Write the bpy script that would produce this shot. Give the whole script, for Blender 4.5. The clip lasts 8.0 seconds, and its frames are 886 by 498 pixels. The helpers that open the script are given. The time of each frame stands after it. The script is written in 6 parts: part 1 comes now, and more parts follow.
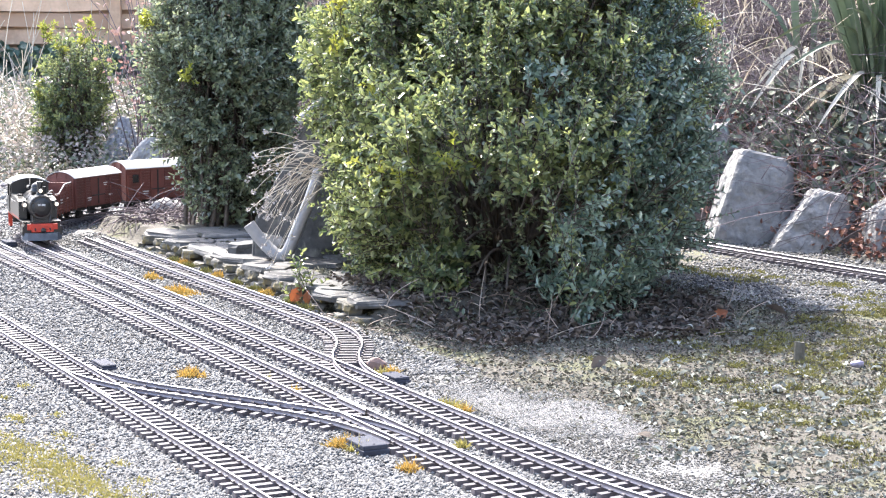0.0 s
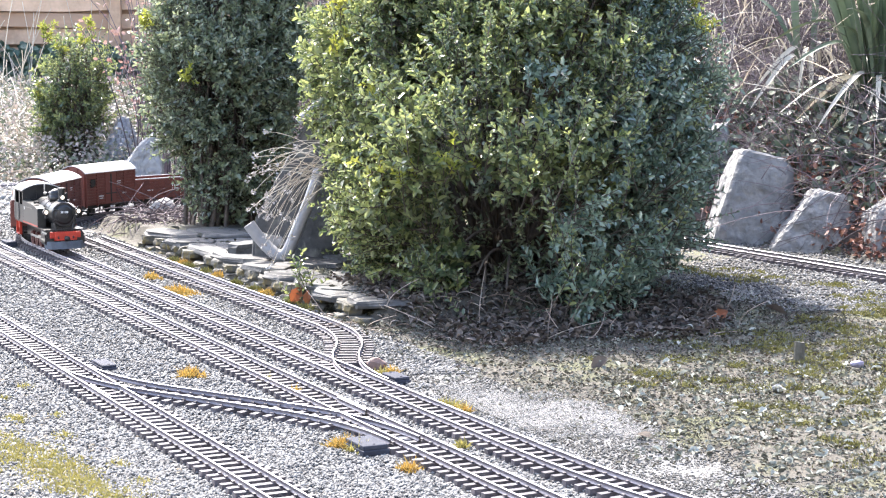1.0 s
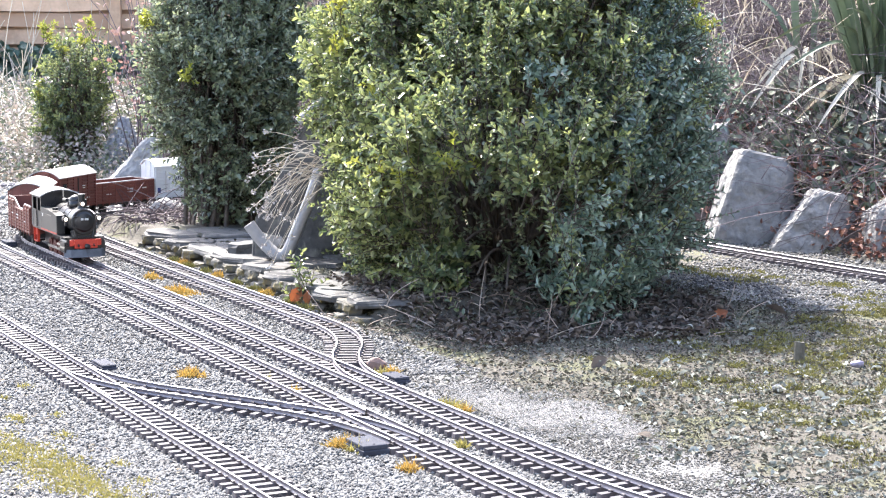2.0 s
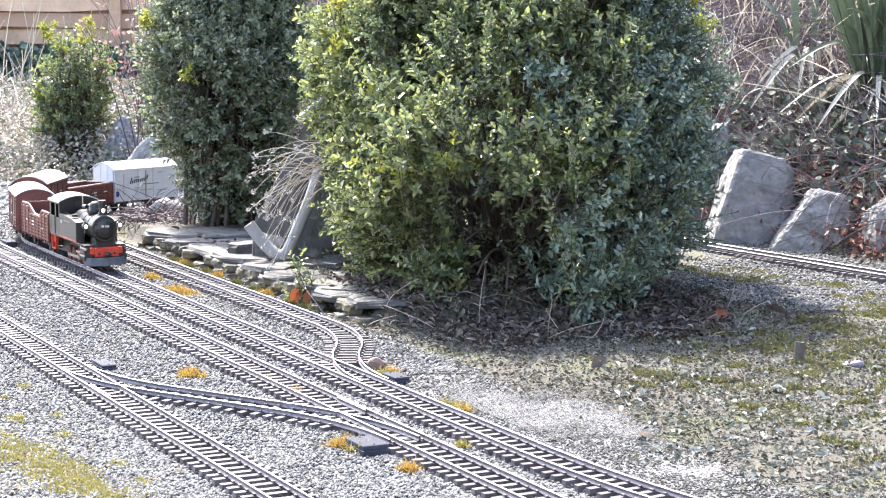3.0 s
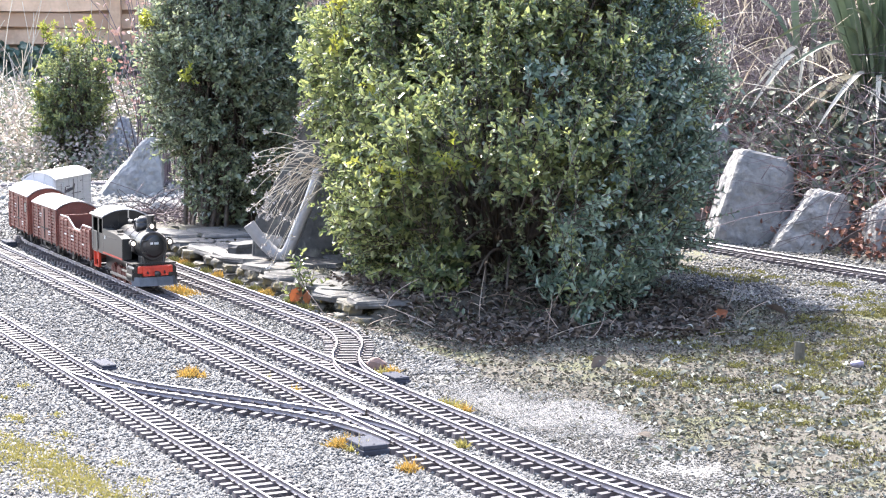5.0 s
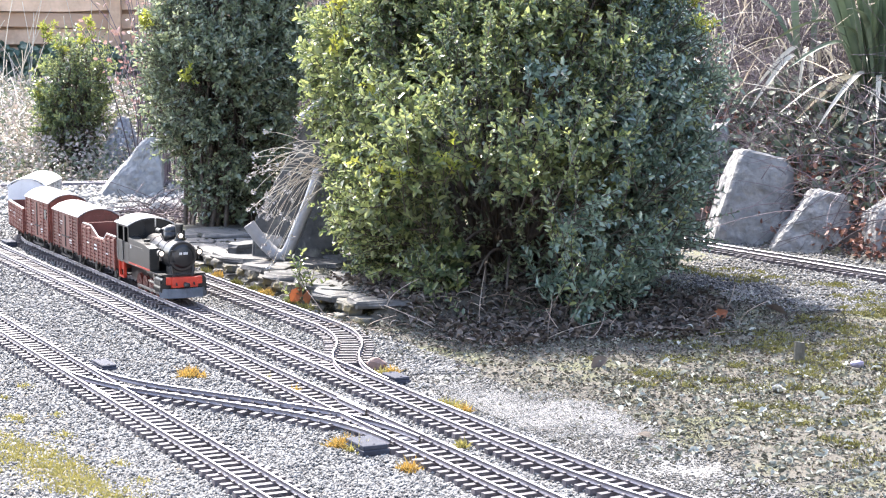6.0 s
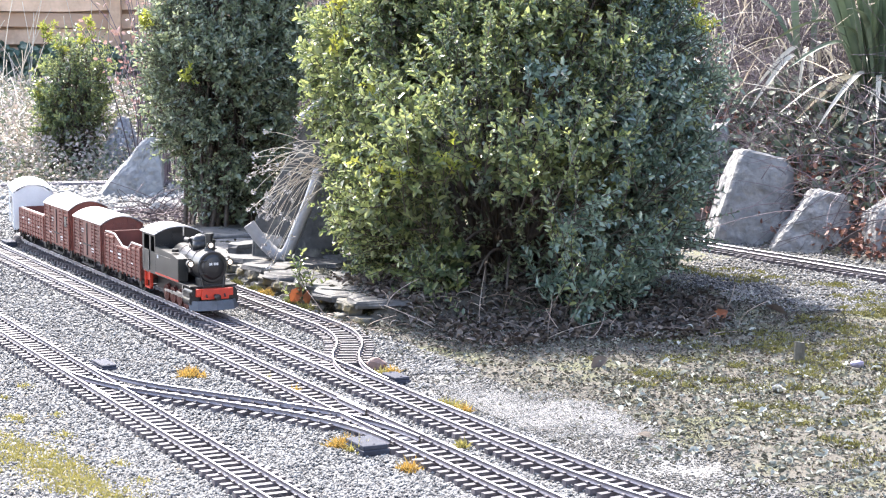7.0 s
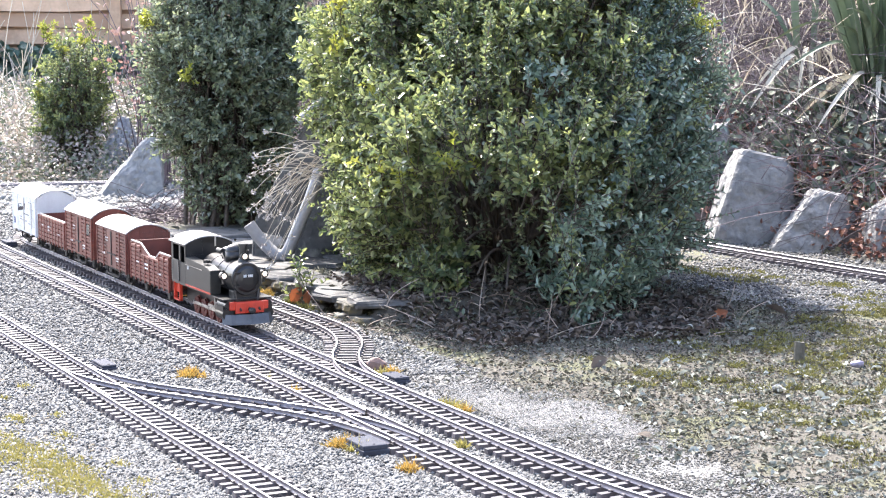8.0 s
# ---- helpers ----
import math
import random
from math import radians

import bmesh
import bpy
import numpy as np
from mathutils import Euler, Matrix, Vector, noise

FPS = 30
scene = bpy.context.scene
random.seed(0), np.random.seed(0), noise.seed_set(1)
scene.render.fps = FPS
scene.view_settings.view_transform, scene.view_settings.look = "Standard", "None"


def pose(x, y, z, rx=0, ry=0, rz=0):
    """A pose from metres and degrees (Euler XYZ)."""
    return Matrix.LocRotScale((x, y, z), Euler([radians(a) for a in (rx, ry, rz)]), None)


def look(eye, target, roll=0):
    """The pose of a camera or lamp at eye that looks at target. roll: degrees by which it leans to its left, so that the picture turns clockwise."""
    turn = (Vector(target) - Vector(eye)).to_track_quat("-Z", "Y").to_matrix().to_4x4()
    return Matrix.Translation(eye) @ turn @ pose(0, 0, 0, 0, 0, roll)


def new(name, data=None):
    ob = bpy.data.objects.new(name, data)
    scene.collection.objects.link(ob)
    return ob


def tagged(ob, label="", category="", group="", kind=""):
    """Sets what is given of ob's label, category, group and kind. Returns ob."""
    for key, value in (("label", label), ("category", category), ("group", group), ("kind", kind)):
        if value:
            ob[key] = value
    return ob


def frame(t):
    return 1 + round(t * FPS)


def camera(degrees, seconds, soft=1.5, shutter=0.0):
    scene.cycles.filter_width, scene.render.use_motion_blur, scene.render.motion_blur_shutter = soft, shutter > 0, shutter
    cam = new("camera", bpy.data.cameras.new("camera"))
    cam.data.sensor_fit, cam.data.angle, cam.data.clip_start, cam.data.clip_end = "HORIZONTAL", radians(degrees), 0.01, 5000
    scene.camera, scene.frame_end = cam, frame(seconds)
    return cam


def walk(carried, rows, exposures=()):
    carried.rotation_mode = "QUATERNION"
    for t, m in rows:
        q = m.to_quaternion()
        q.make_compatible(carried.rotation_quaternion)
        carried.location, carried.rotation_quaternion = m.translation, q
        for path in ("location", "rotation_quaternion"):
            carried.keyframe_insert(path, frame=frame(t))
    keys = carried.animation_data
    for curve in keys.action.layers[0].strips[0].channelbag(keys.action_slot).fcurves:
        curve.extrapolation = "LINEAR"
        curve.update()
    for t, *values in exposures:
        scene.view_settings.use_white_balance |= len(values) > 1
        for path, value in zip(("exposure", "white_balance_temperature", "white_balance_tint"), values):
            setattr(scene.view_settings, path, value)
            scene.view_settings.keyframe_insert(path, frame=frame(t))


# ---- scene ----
# ---- camera: stands still on a low support, long lens ----
cam = camera(25.89, 8.0, soft=1.2)
EYE = (0.0, 0.0, 0.6105)
STAND = pose(*EYE, 90 - math.degrees(0.1231), 0, 0)
walk(cam, [(0.0, STAND), (8.0, STAND)], exposures=[(0.0, 2.55, 6400, 12), (8.0, 2.55, 6400, 12)])

# ---- light: clear winter sun from behind, a little to the left, blue sky ----
SUN_AZ, SUN_EL = radians(-22), radians(47)
world = bpy.data.worlds.new("sky")
world.use_nodes = True
scene.world = world
wn = world.node_tree
sky = wn.nodes.new("ShaderNodeTexSky")
sky.sky_type = "NISHITA"
sky.sun_disc = False
sky.dust_density = 3.0
sky.sun_elevation, sky.sun_rotation = SUN_EL, SUN_AZ
wn.links.new(sky.outputs[0], wn.nodes["Background"].inputs[0])
wn.nodes["Background"].inputs[1].default_value = 0.15
sun_dir = Vector((math.sin(SUN_AZ) * math.cos(SUN_EL), math.cos(SUN_AZ) * math.cos(SUN_EL), math.sin(SUN_EL)))
sun = new("sun", bpy.data.lights.new("sun", "SUN"))
sun.data.energy, sun.data.angle, sun.data.color = 2.75, radians(0.6), (1.0, 0.95, 0.87)
sun.matrix_world = look(sun_dir * 20, (0, 0, 0))

# ---- materials ----
def mat(name, a, b=None, rough=0.6, metal=0.0, scale=40.0, bump=0.0, fine=300.0, random_by="", spread=0.3,
        translucent=0.0, emit=None, spec=0.5, stain=None, stain_scale=6.0, stain_at=0.58, coat=0.0):
    """Procedural surface: colours a and b mixed by two scales of noise, relief, and variation from piece to piece."""
    m = bpy.data.materials.new(name)
    m.use_nodes = True
    nt = m.node_tree
    n, L = nt.nodes, nt.links
    p = n["Principled BSDF"]
    b = b or tuple(min(1, c * 0.6) for c in a)
    tc = n.new("ShaderNodeTexCoord")
    n1, n2 = n.new("ShaderNodeTexNoise"), n.new("ShaderNodeTexNoise")
    n1.inputs["Scale"].default_value, n1.inputs["Detail"].default_value = scale, 6
    n2.inputs["Scale"].default_value, n2.inputs["Detail"].default_value = fine, 3
    L.new(tc.outputs["Object"], n1.inputs["Vector"]), L.new(tc.outputs["Object"], n2.inputs["Vector"])
    add = n.new("ShaderNodeMath")
    add.operation = "MULTIPLY_ADD"
    L.new(n2.outputs[0], add.inputs[0])
    add.inputs[1].default_value = 0.4
    L.new(n1.outputs[0], add.inputs[2])
    fac = add.outputs[0]
    if random_by:
        r = n.new("ShaderNodeObjectInfo" if random_by == "object" else "ShaderNodeNewGeometry")
        out = r.outputs["Random"] if random_by == "object" else r.outputs["Random Per Island"]
        ra = n.new("ShaderNodeMath")
        ra.operation = "MULTIPLY_ADD"
        L.new(out, ra.inputs[0])
        ra.inputs[1].default_value = spread * 2
        sh = n.new("ShaderNodeMath")
        sh.operation = "SUBTRACT"
        L.new(fac, sh.inputs[0])
        sh.inputs[1].default_value = spread
        L.new(sh.outputs[0], ra.inputs[2])
        fac = ra.outputs[0]
    ramp = n.new("ShaderNodeValToRGB")
    ramp.color_ramp.elements[0].position, ramp.color_ramp.elements[1].position = 0.42, 0.92
    ramp.color_ramp.elements[0].color, ramp.color_ramp.elements[1].color = (*a, 1), (*b, 1)
    L.new(fac, ramp.inputs[0])
    col = ramp.outputs[0]
    if stain:
        n3 = n.new("ShaderNodeTexNoise")
        n3.inputs["Scale"].default_value, n3.inputs["Detail"].default_value = stain_scale, 5
        L.new(tc.outputs["Object"], n3.inputs["Vector"])
        r3 = n.new("ShaderNodeValToRGB")
        r3.color_ramp.elements[0].position, r3.color_ramp.elements[1].position = stain_at, stain_at + 0.12
        L.new(n3.outputs[0], r3.inputs[0])
        mix = n.new("ShaderNodeMix")
        mix.data_type = "RGBA"
        L.new(r3.outputs[0], mix.inputs[0]), L.new(col, mix.inputs[6])
        mix.inputs[7].default_value = (*stain, 1)
        col = mix.outputs[2]
    L.new(col, p.inputs["Base Color"])
    p.inputs["Roughness"].default_value, p.inputs["Metallic"].default_value = rough, metal
    p.inputs["Specular IOR Level"].default_value = spec
    p.inputs["Coat Weight"].default_value, p.inputs["Coat Roughness"].default_value = coat, 0.17
    if bump:
        bp = n.new("ShaderNodeBump")
        bp.inputs["Strength"].default_value, bp.inputs["Distance"].default_value = 0.8, bump
        L.new(add.outputs[0], bp.inputs["Height"]), L.new(bp.outputs[0], p.inputs["Normal"])
    if translucent:
        t = n.new("ShaderNodeBsdfTranslucent")
        L.new(col, t.inputs[0])
        mx = n.new("ShaderNodeMixShader")
        mx.inputs[0].default_value = translucent
        L.new(p.outputs[0], mx.inputs[1]), L.new(t.outputs[0], mx.inputs[2])
        L.new(mx.outputs[0], n["Material Output"].inputs[0])
    if emit:
        p.inputs["Emission Color"].default_value, p.inputs["Emission Strength"].default_value = (*emit[0], 1), emit[1]
    return m

M_GROUND = mat("earth_and_grit", (0.082, 0.074, 0.056), (0.04, 0.034, 0.026), 0.9, scale=26, bump=0.004, fine=220,
               stain=(0.072, 0.074, 0.03), stain_scale=7.0, stain_at=0.52)
M_GRIT = mat("grey_grit", (0.17, 0.167, 0.163), (0.07, 0.07, 0.07), 0.9, scale=30, bump=0.004, fine=260)
M_MOSSO = mat("moss_olive", (0.20, 0.19, 0.06), (0.11, 0.105, 0.035), 0.9, scale=20, fine=60, random_by="island", spread=0.4, translucent=0.2)
M_HILL = mat("bank_soil", (0.085, 0.066, 0.055), (0.04, 0.03, 0.026), 0.95, scale=14, bump=0.01, fine=120)
M_GRAVEL = mat("gravel", (0.18, 0.178, 0.172), (0.047, 0.047, 0.049), 0.75, scale=30, fine=500, random_by="island", spread=0.45)
M_RAILTOP = mat("rail_head", (0.60, 0.59, 0.61), (0.46, 0.45, 0.47), 0.42, 1.0, scale=60, fine=700)
M_RAILSIDE = mat("rail_web", (0.22, 0.20, 0.215), (0.13, 0.115, 0.125), 0.5, 0.5, scale=70, fine=600)
M_SLEEPER = mat("sleeper_plastic", (0.105, 0.09, 0.095), (0.05, 0.043, 0.045), 0.55, scale=50, bump=0.0006, fine=500, random_by="object", spread=0.25, stain=(0.25, 0.23, 0.21), stain_scale=60, stain_at=0.6)
# slightly paler, bluer than the sleeper sides: sun sheen put into the colour
M_SLEEPERTOP = mat("sleeper_top_sheen", (0.115, 0.108, 0.12), (0.055, 0.05, 0.056), 0.6, spec=0.3, scale=50, bump=0.0005, fine=500, random_by="object", spread=0.3)
M_POINT = mat("point_box_plastic", (0.06, 0.065, 0.085), (0.035, 0.038, 0.05), 0.75, scale=40, fine=300, spec=0.1)
M_BLACK = mat("loco_black", (0.013, 0.013, 0.014), (0.008, 0.008, 0.009), 0.33, scale=30, fine=300, spec=0.5)
M_TANK = mat("loco_tank_black", (0.028, 0.029, 0.028), (0.016, 0.017, 0.016), 0.33, scale=25, fine=200)
M_WHEELRED = mat("wheel_red", (0.12, 0.022, 0.016), (0.07, 0.015, 0.012), 0.45, scale=60, fine=400)
M_RED = mat("loco_red", (0.55, 0.045, 0.018), (0.38, 0.03, 0.015), 0.42, scale=60, fine=400)
M_STEEL = mat("rod_steel", (0.5, 0.5, 0.5), (0.35, 0.34, 0.33), 0.35, 1.0, scale=80, fine=400)
M_ROOF = mat("wagon_roof", (0.46, 0.445, 0.435), (0.34, 0.325, 0.315), 0.55, scale=25, fine=300)
M_BROWN = mat("wagon_brown", (0.165, 0.050, 0.038), (0.10, 0.032, 0.025), 0.5, scale=40, fine=300, bump=0.0003)
M_BROWN2 = mat("wagon_oxide", (0.185, 0.052, 0.037), (0.12, 0.034, 0.025), 0.5, scale=40, fine=300, bump=0.0003)
M_UNDER = mat("wagon_underframe", (0.03, 0.027, 0.025), (0.016, 0.015, 0.014), 0.6, scale=50, fine=300)
M_WHITE = mat("wagon_white", (0.70, 0.70, 0.70), (0.60, 0.60, 0.60), 0.45, scale=30, fine=300)
M_LETTER = mat("lettering_dark", (0.03, 0.03, 0.05), rough=0.5)
M_LETTERW = mat("lettering_white", (0.75, 0.74, 0.72), rough=0.5)
M_BLUE = mat("plate_blue", (0.03, 0.05, 0.2), rough=0.5)
M_GLASS = mat("dark_glass", (0.012, 0.012, 0.014), rough=0.25)
M_LAMP = mat("lamp_lens_lit", (0.9, 0.8, 0.6), rough=0.3, emit=((1.0, 0.84, 0.66), 0.45))
M_LEAF = mat("box_leaf", (0.092, 0.130, 0.055), (0.29, 0.325, 0.12), 0.30, coat=0.9, scale=4, fine=60, random_by="island", spread=0.4, translucent=0.5, spec=0.8)
M_LEAF2 = mat("box_leaf_dark", (0.115, 0.150, 0.090), (0.26, 0.295, 0.165), 0.30, coat=0.9, scale=4, fine=60, random_by="island", spread=0.4, translucent=0.45, spec=0.8)
# bluer copy of the box leaf, with cool sky shade put into its colour
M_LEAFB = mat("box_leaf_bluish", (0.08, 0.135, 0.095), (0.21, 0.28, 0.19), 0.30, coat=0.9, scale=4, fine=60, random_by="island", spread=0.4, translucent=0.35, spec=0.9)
M_YOUNG = mat("box_leaf_young", (0.27, 0.31, 0.045), (0.38, 0.38, 0.07), 0.4, scale=4, fine=60, random_by="island", spread=0.3, translucent=0.4)
M_BARK = mat("bark", (0.13, 0.10, 0.075), (0.06, 0.045, 0.035), 0.85, scale=60, bump=0.001, fine=300)
M_TWIG = mat("dead_twig", (0.19, 0.148, 0.158), (0.07, 0.05, 0.057), 0.8, scale=6, fine=60, random_by="island", spread=0.4)
M_STRAW = mat("dry_grass", (0.66, 0.61, 0.52), (0.44, 0.38, 0.30), 0.75, scale=6, fine=60, random_by="island", spread=0.4, translucent=0.25)
M_IVY = mat("ivy_leaf", (0.075, 0.105, 0.075), (0.19, 0.20, 0.155), 0.6, spec=0.25, scale=6, fine=60, random_by="island", spread=0.45, translucent=0.15)
M_REDLEAF = mat("dead_leaf_red", (0.15, 0.06, 0.045), (0.26, 0.14, 0.105), 0.7, scale=6, fine=60, random_by="island", spread=0.5, translucent=0.2)
M_LITTER = mat("leaf_litter", (0.19, 0.195, 0.165), (0.06, 0.057, 0.042), 0.85, spec=0.15, scale=6, fine=60, random_by="island", spread=0.5, translucent=0.15)
M_PALELEAF = mat("bleached_leaf", (0.34, 0.355, 0.315), (0.13, 0.14, 0.115), 0.8, spec=0.2, scale=6, fine=60, random_by="island", spread=0.5, translucent=0.15)
M_SAND = mat("pale_sand", (0.27, 0.262, 0.245), (0.18, 0.172, 0.16), 0.9, scale=30, fine=500, random_by="island", spread=0.45)
M_SOILGRIT = mat("soil_grit", (0.125, 0.121, 0.11), (0.06, 0.057, 0.05), 0.85, scale=30, fine=500, random_by="island", spread=0.45)
M_MOSS = mat("moss_golden", (0.42, 0.25, 0.05), (0.33, 0.24, 0.07), 0.85, scale=20, fine=60, random_by="island", spread=0.4, translucent=0.3)
M_MOSSG = mat("moss_green", (0.32, 0.28, 0.085), (0.22, 0.20, 0.065), 0.85, scale=20, fine=60, random_by="island", spread=0.4, translucent=0.3)
M_STONE = mat("grey_rock", (0.32, 0.312, 0.298), (0.15, 0.148, 0.146), 0.8, scale=20, bump=0.012, fine=70, stain=(0.42, 0.40, 0.35), stain_scale=10, stain_at=0.6)
M_SLAB = mat("slate_slab", (0.10, 0.098, 0.094), (0.05, 0.049, 0.047), 0.8, scale=24, bump=0.006, fine=160, random_by="object", spread=0.2, stain=(0.165, 0.155, 0.135), stain_scale=16, stain_at=0.6)
M_MOSSY = mat("mossy_stone", (0.145, 0.135, 0.115), (0.07, 0.065, 0.05), 0.9, scale=18, bump=0.006, fine=120, random_by="object", spread=0.2, stain=(0.19, 0.145, 0.05), stain_scale=26, stain_at=0.57)
M_SLATE = mat("grey_slate", (0.30, 0.30, 0.31), (0.16, 0.16, 0.17), 0.6, scale=30, bump=0.001, fine=200, random_by="object", spread=0.3)
M_PIPE = mat("zinc_pipe", (0.33, 0.33, 0.335), (0.22, 0.22, 0.225), 0.5, 0.0, scale=18, fine=120)
M_FENCE = mat("fence_wood", (0.66, 0.44, 0.285), (0.40, 0.25, 0.155), 0.75, scale=9, fine=60, bump=0.001, random_by="object", spread=0.35)
M_PHORM = mat("sword_leaf", (0.05, 0.08, 0.045), (0.12, 0.15, 0.085), 0.42, scale=5, fine=40, random_by="island", spread=0.35, translucent=0.12)
M_PHORMDRY = mat("sword_leaf_dry", (0.60, 0.57, 0.48), (0.42, 0.37, 0.28), 0.6, scale=5, fine=40, random_by="island", spread=0.35, translucent=0.15)

# ---- building helpers ----
def quick(name, verts, faces, materials, parent=None, smooth=False, index=None):
    """A mesh object from arrays; faces is an (n, k) array."""
    verts, faces = np.asarray(verts, np.float32).reshape(-1, 3), np.asarray(faces, np.int32)
    me = bpy.data.meshes.new(name)
    k = faces.shape[1]
    me.vertices.add(len(verts))
    me.vertices.foreach_set("co", verts.ravel())
    me.loops.add(faces.size)
    me.loops.foreach_set("vertex_index", faces.ravel())
    me.polygons.add(len(faces))
    me.polygons.foreach_set("loop_start", np.arange(0, faces.size, k, dtype=np.int32))
    if index is not None:
        me.polygons.foreach_set("material_index", np.asarray(index, np.int32))
    if smooth:
        me.polygons.foreach_set("use_smooth", np.ones(len(faces), bool))
    me.update(calc_edges=True)
    me.validate()
    for m in materials if isinstance(materials, (list, tuple)) else [materials]:
        me.materials.append(m)
    ob = new(name, me)
    ob.parent = parent
    return ob

def part(name, bm, material, parent=None, label="", smooth=False):
    me = bpy.data.meshes.new(name)
    bmesh.ops.recalc_face_normals(bm, faces=bm.faces)
    bm.to_mesh(me)
    bm.free()
    me.materials.append(material)
    if smooth:
        for f in me.polygons:
            f.use_smooth = True
    ob = new(name, me)
    ob.parent = parent
    return tagged(ob, label)

def empty(name, label, category, group="", kind="", m=None):
    ob = tagged(new(name), label, category, group, kind)
    ob.empty_display_size = 0.02
    if m is not None:
        ob.matrix_basis = m
    return ob

def box(bm, x0, x1, y0, y1, z0, z1, bevel=0.0, m=None):
    t = Matrix.Translation(((x0 + x1) / 2, (y0 + y1) / 2, (z0 + z1) / 2)) @ Matrix.Diagonal((x1 - x0, y1 - y0, z1 - z0, 1))
    g = bmesh.ops.create_cube(bm, size=1, matrix=(m @ t) if m is not None else t)
    if bevel:
        es = {e for v in g["verts"] for e in v.link_edges}
        bmesh.ops.bevel(bm, geom=list(es), offset=bevel, segments=2, affect="EDGES", profile=0.5)

def cyl(bm, a, b, r, r2=None, seg=12):
    a, b = Vector(a), Vector(b)
    q = (b - a).to_track_quat("Z", "Y").to_matrix().to_4x4()
    bmesh.ops.create_cone(bm, cap_ends=True, segments=seg, radius1=r, radius2=r if r2 is None else r2,
                          depth=(b - a).length, matrix=Matrix.Translation((a + b) / 2) @ q)

def ball(bm, c, r, seg=12, squash=(1, 1, 1)):
    bmesh.ops.create_uvsphere(bm, u_segments=seg, v_segments=max(6, seg // 2), radius=r,
                              matrix=Matrix.Translation(c) @ Matrix.Diagonal((*squash, 1)))

def prism(bm, outline, y0, y1):
    """Outline in x, z, thickened in y."""
    n = len(outline)
    a = [bm.verts.new((x, y0, z)) for x, z in outline]
    b = [bm.verts.new((x, y1, z)) for x, z in outline]
    bm.faces.new(a), bm.faces.new(b[::-1])
    for i in range(n):
        bm.faces.new((a[i], b[i], b[(i + 1) % n], a[(i + 1) % n]))

def unit(v):
    v = np.asarray(v, float)
    return v / np.maximum(np.linalg.norm(v, axis=-1, keepdims=True), 1e-9)

rng = np.random.default_rng(7)

def leaf_arrays(base, way, up, length, width, curl=0.15):
    """Folded oval leaves: six points and two quads each."""
    way, up = unit(way), np.asarray(up, float)
    side = unit(np.cross(way, up))
    nor = unit(np.cross(side, way))
    length, width = np.asarray(length)[:, None], np.asarray(width)[:, None]
    rows = []
    for f, w, lift in ((0, 0, 0), (0.32, 0.5, 0.12), (0.72, 0.42, 0.06), (1, 0, -curl), (0.72, -0.42, 0.06), (0.32, -0.5, 0.12)):
        rows.append(base + way * length * f + side * width * w + nor * length * lift)
    v = np.stack(rows, 1).reshape(-1, 3)
    i = np.arange(len(base))[:, None] * 6
    return v, np.concatenate([i + np.array([[0, 1, 2, 3]]), i + np.array([[0, 3, 4, 5]])])

def strand_arrays(paths, r0, r1):
    """Thin three-sided stems along paths of shape (n, k, 3)."""
    n, k, _ = paths.shape
    tang = unit(np.gradient(paths, axis=1))
    a = unit(np.cross(tang, np.array([0.31, 0.22, 0.92])))
    b = np.cross(tang, a)
    rad = np.linspace(1, 0, k)[None, :, None] * (np.asarray(r0) - np.asarray(r1)).reshape(-1, 1, 1) + np.asarray(r1).reshape(-1, 1, 1)
    rings = np.stack([paths + rad * (math.cos(t) * a + math.sin(t) * b) for t in (0, 2.094, 4.189)], 2)
    v = rings.reshape(-1, 3)
    s = np.arange(n)[:, None, None] * k * 3 + np.arange(k - 1)[None, :, None] * 3
    j = np.array([0, 1, 2])[None, None, :]
    j2 = np.array([1, 2, 0])[None, None, :]
    f = np.stack(np.broadcast_arrays(s + j, s + j2, s + j2 + 3, s + j + 3), -1).reshape(-1, 4)
    return v, f

def blade_arrays(paths, width):
    """Flat folded blades (n, k, 3), widest low down, tapering to the tip."""
    n, k, _ = paths.shape
    tang = unit(np.gradient(paths, axis=1))
    side = unit(np.cross(tang, np.array([0.0, 0.0, 1.0]) + 0.3 * rng.normal(size=(n, 1, 3))))
    t = np.linspace(0, 1, k)[None, :, None]
    w = np.asarray(width).reshape(-1, 1, 1) * (0.6 + 0.8 * t) * (1 - t ** 3) * 0.5 + 1e-4
    nor = np.cross(side, tang)
    v = np.stack([paths - side * w, paths - nor * w * 0.35, paths + side * w], 2).reshape(-1, 3)
    s = np.arange(n)[:, None, None] * k * 3 + np.arange(k - 1)[None, :, None] * 3
    j = np.array([0, 1])[None, None, :]
    f = np.stack(np.broadcast_arrays(s + j, s + j + 1, s + j + 4, s + j + 3), -1).reshape(-1, 4)
    return v, f

# ---- the plan: three parallel tracks run along U; N points to their left ----
U, N = np.array([0.443, -0.8965]), np.array([0.8965, 0.443])
C_A, C_B, C_C, C_D = 0.882, 1.169, 1.292, 1.458
RAIL_Z = 0.0

def step(a, b, x):
    t = np.clip((x - a) / (b - a), 0, 1)
    return t * t * (3 - 2 * t)

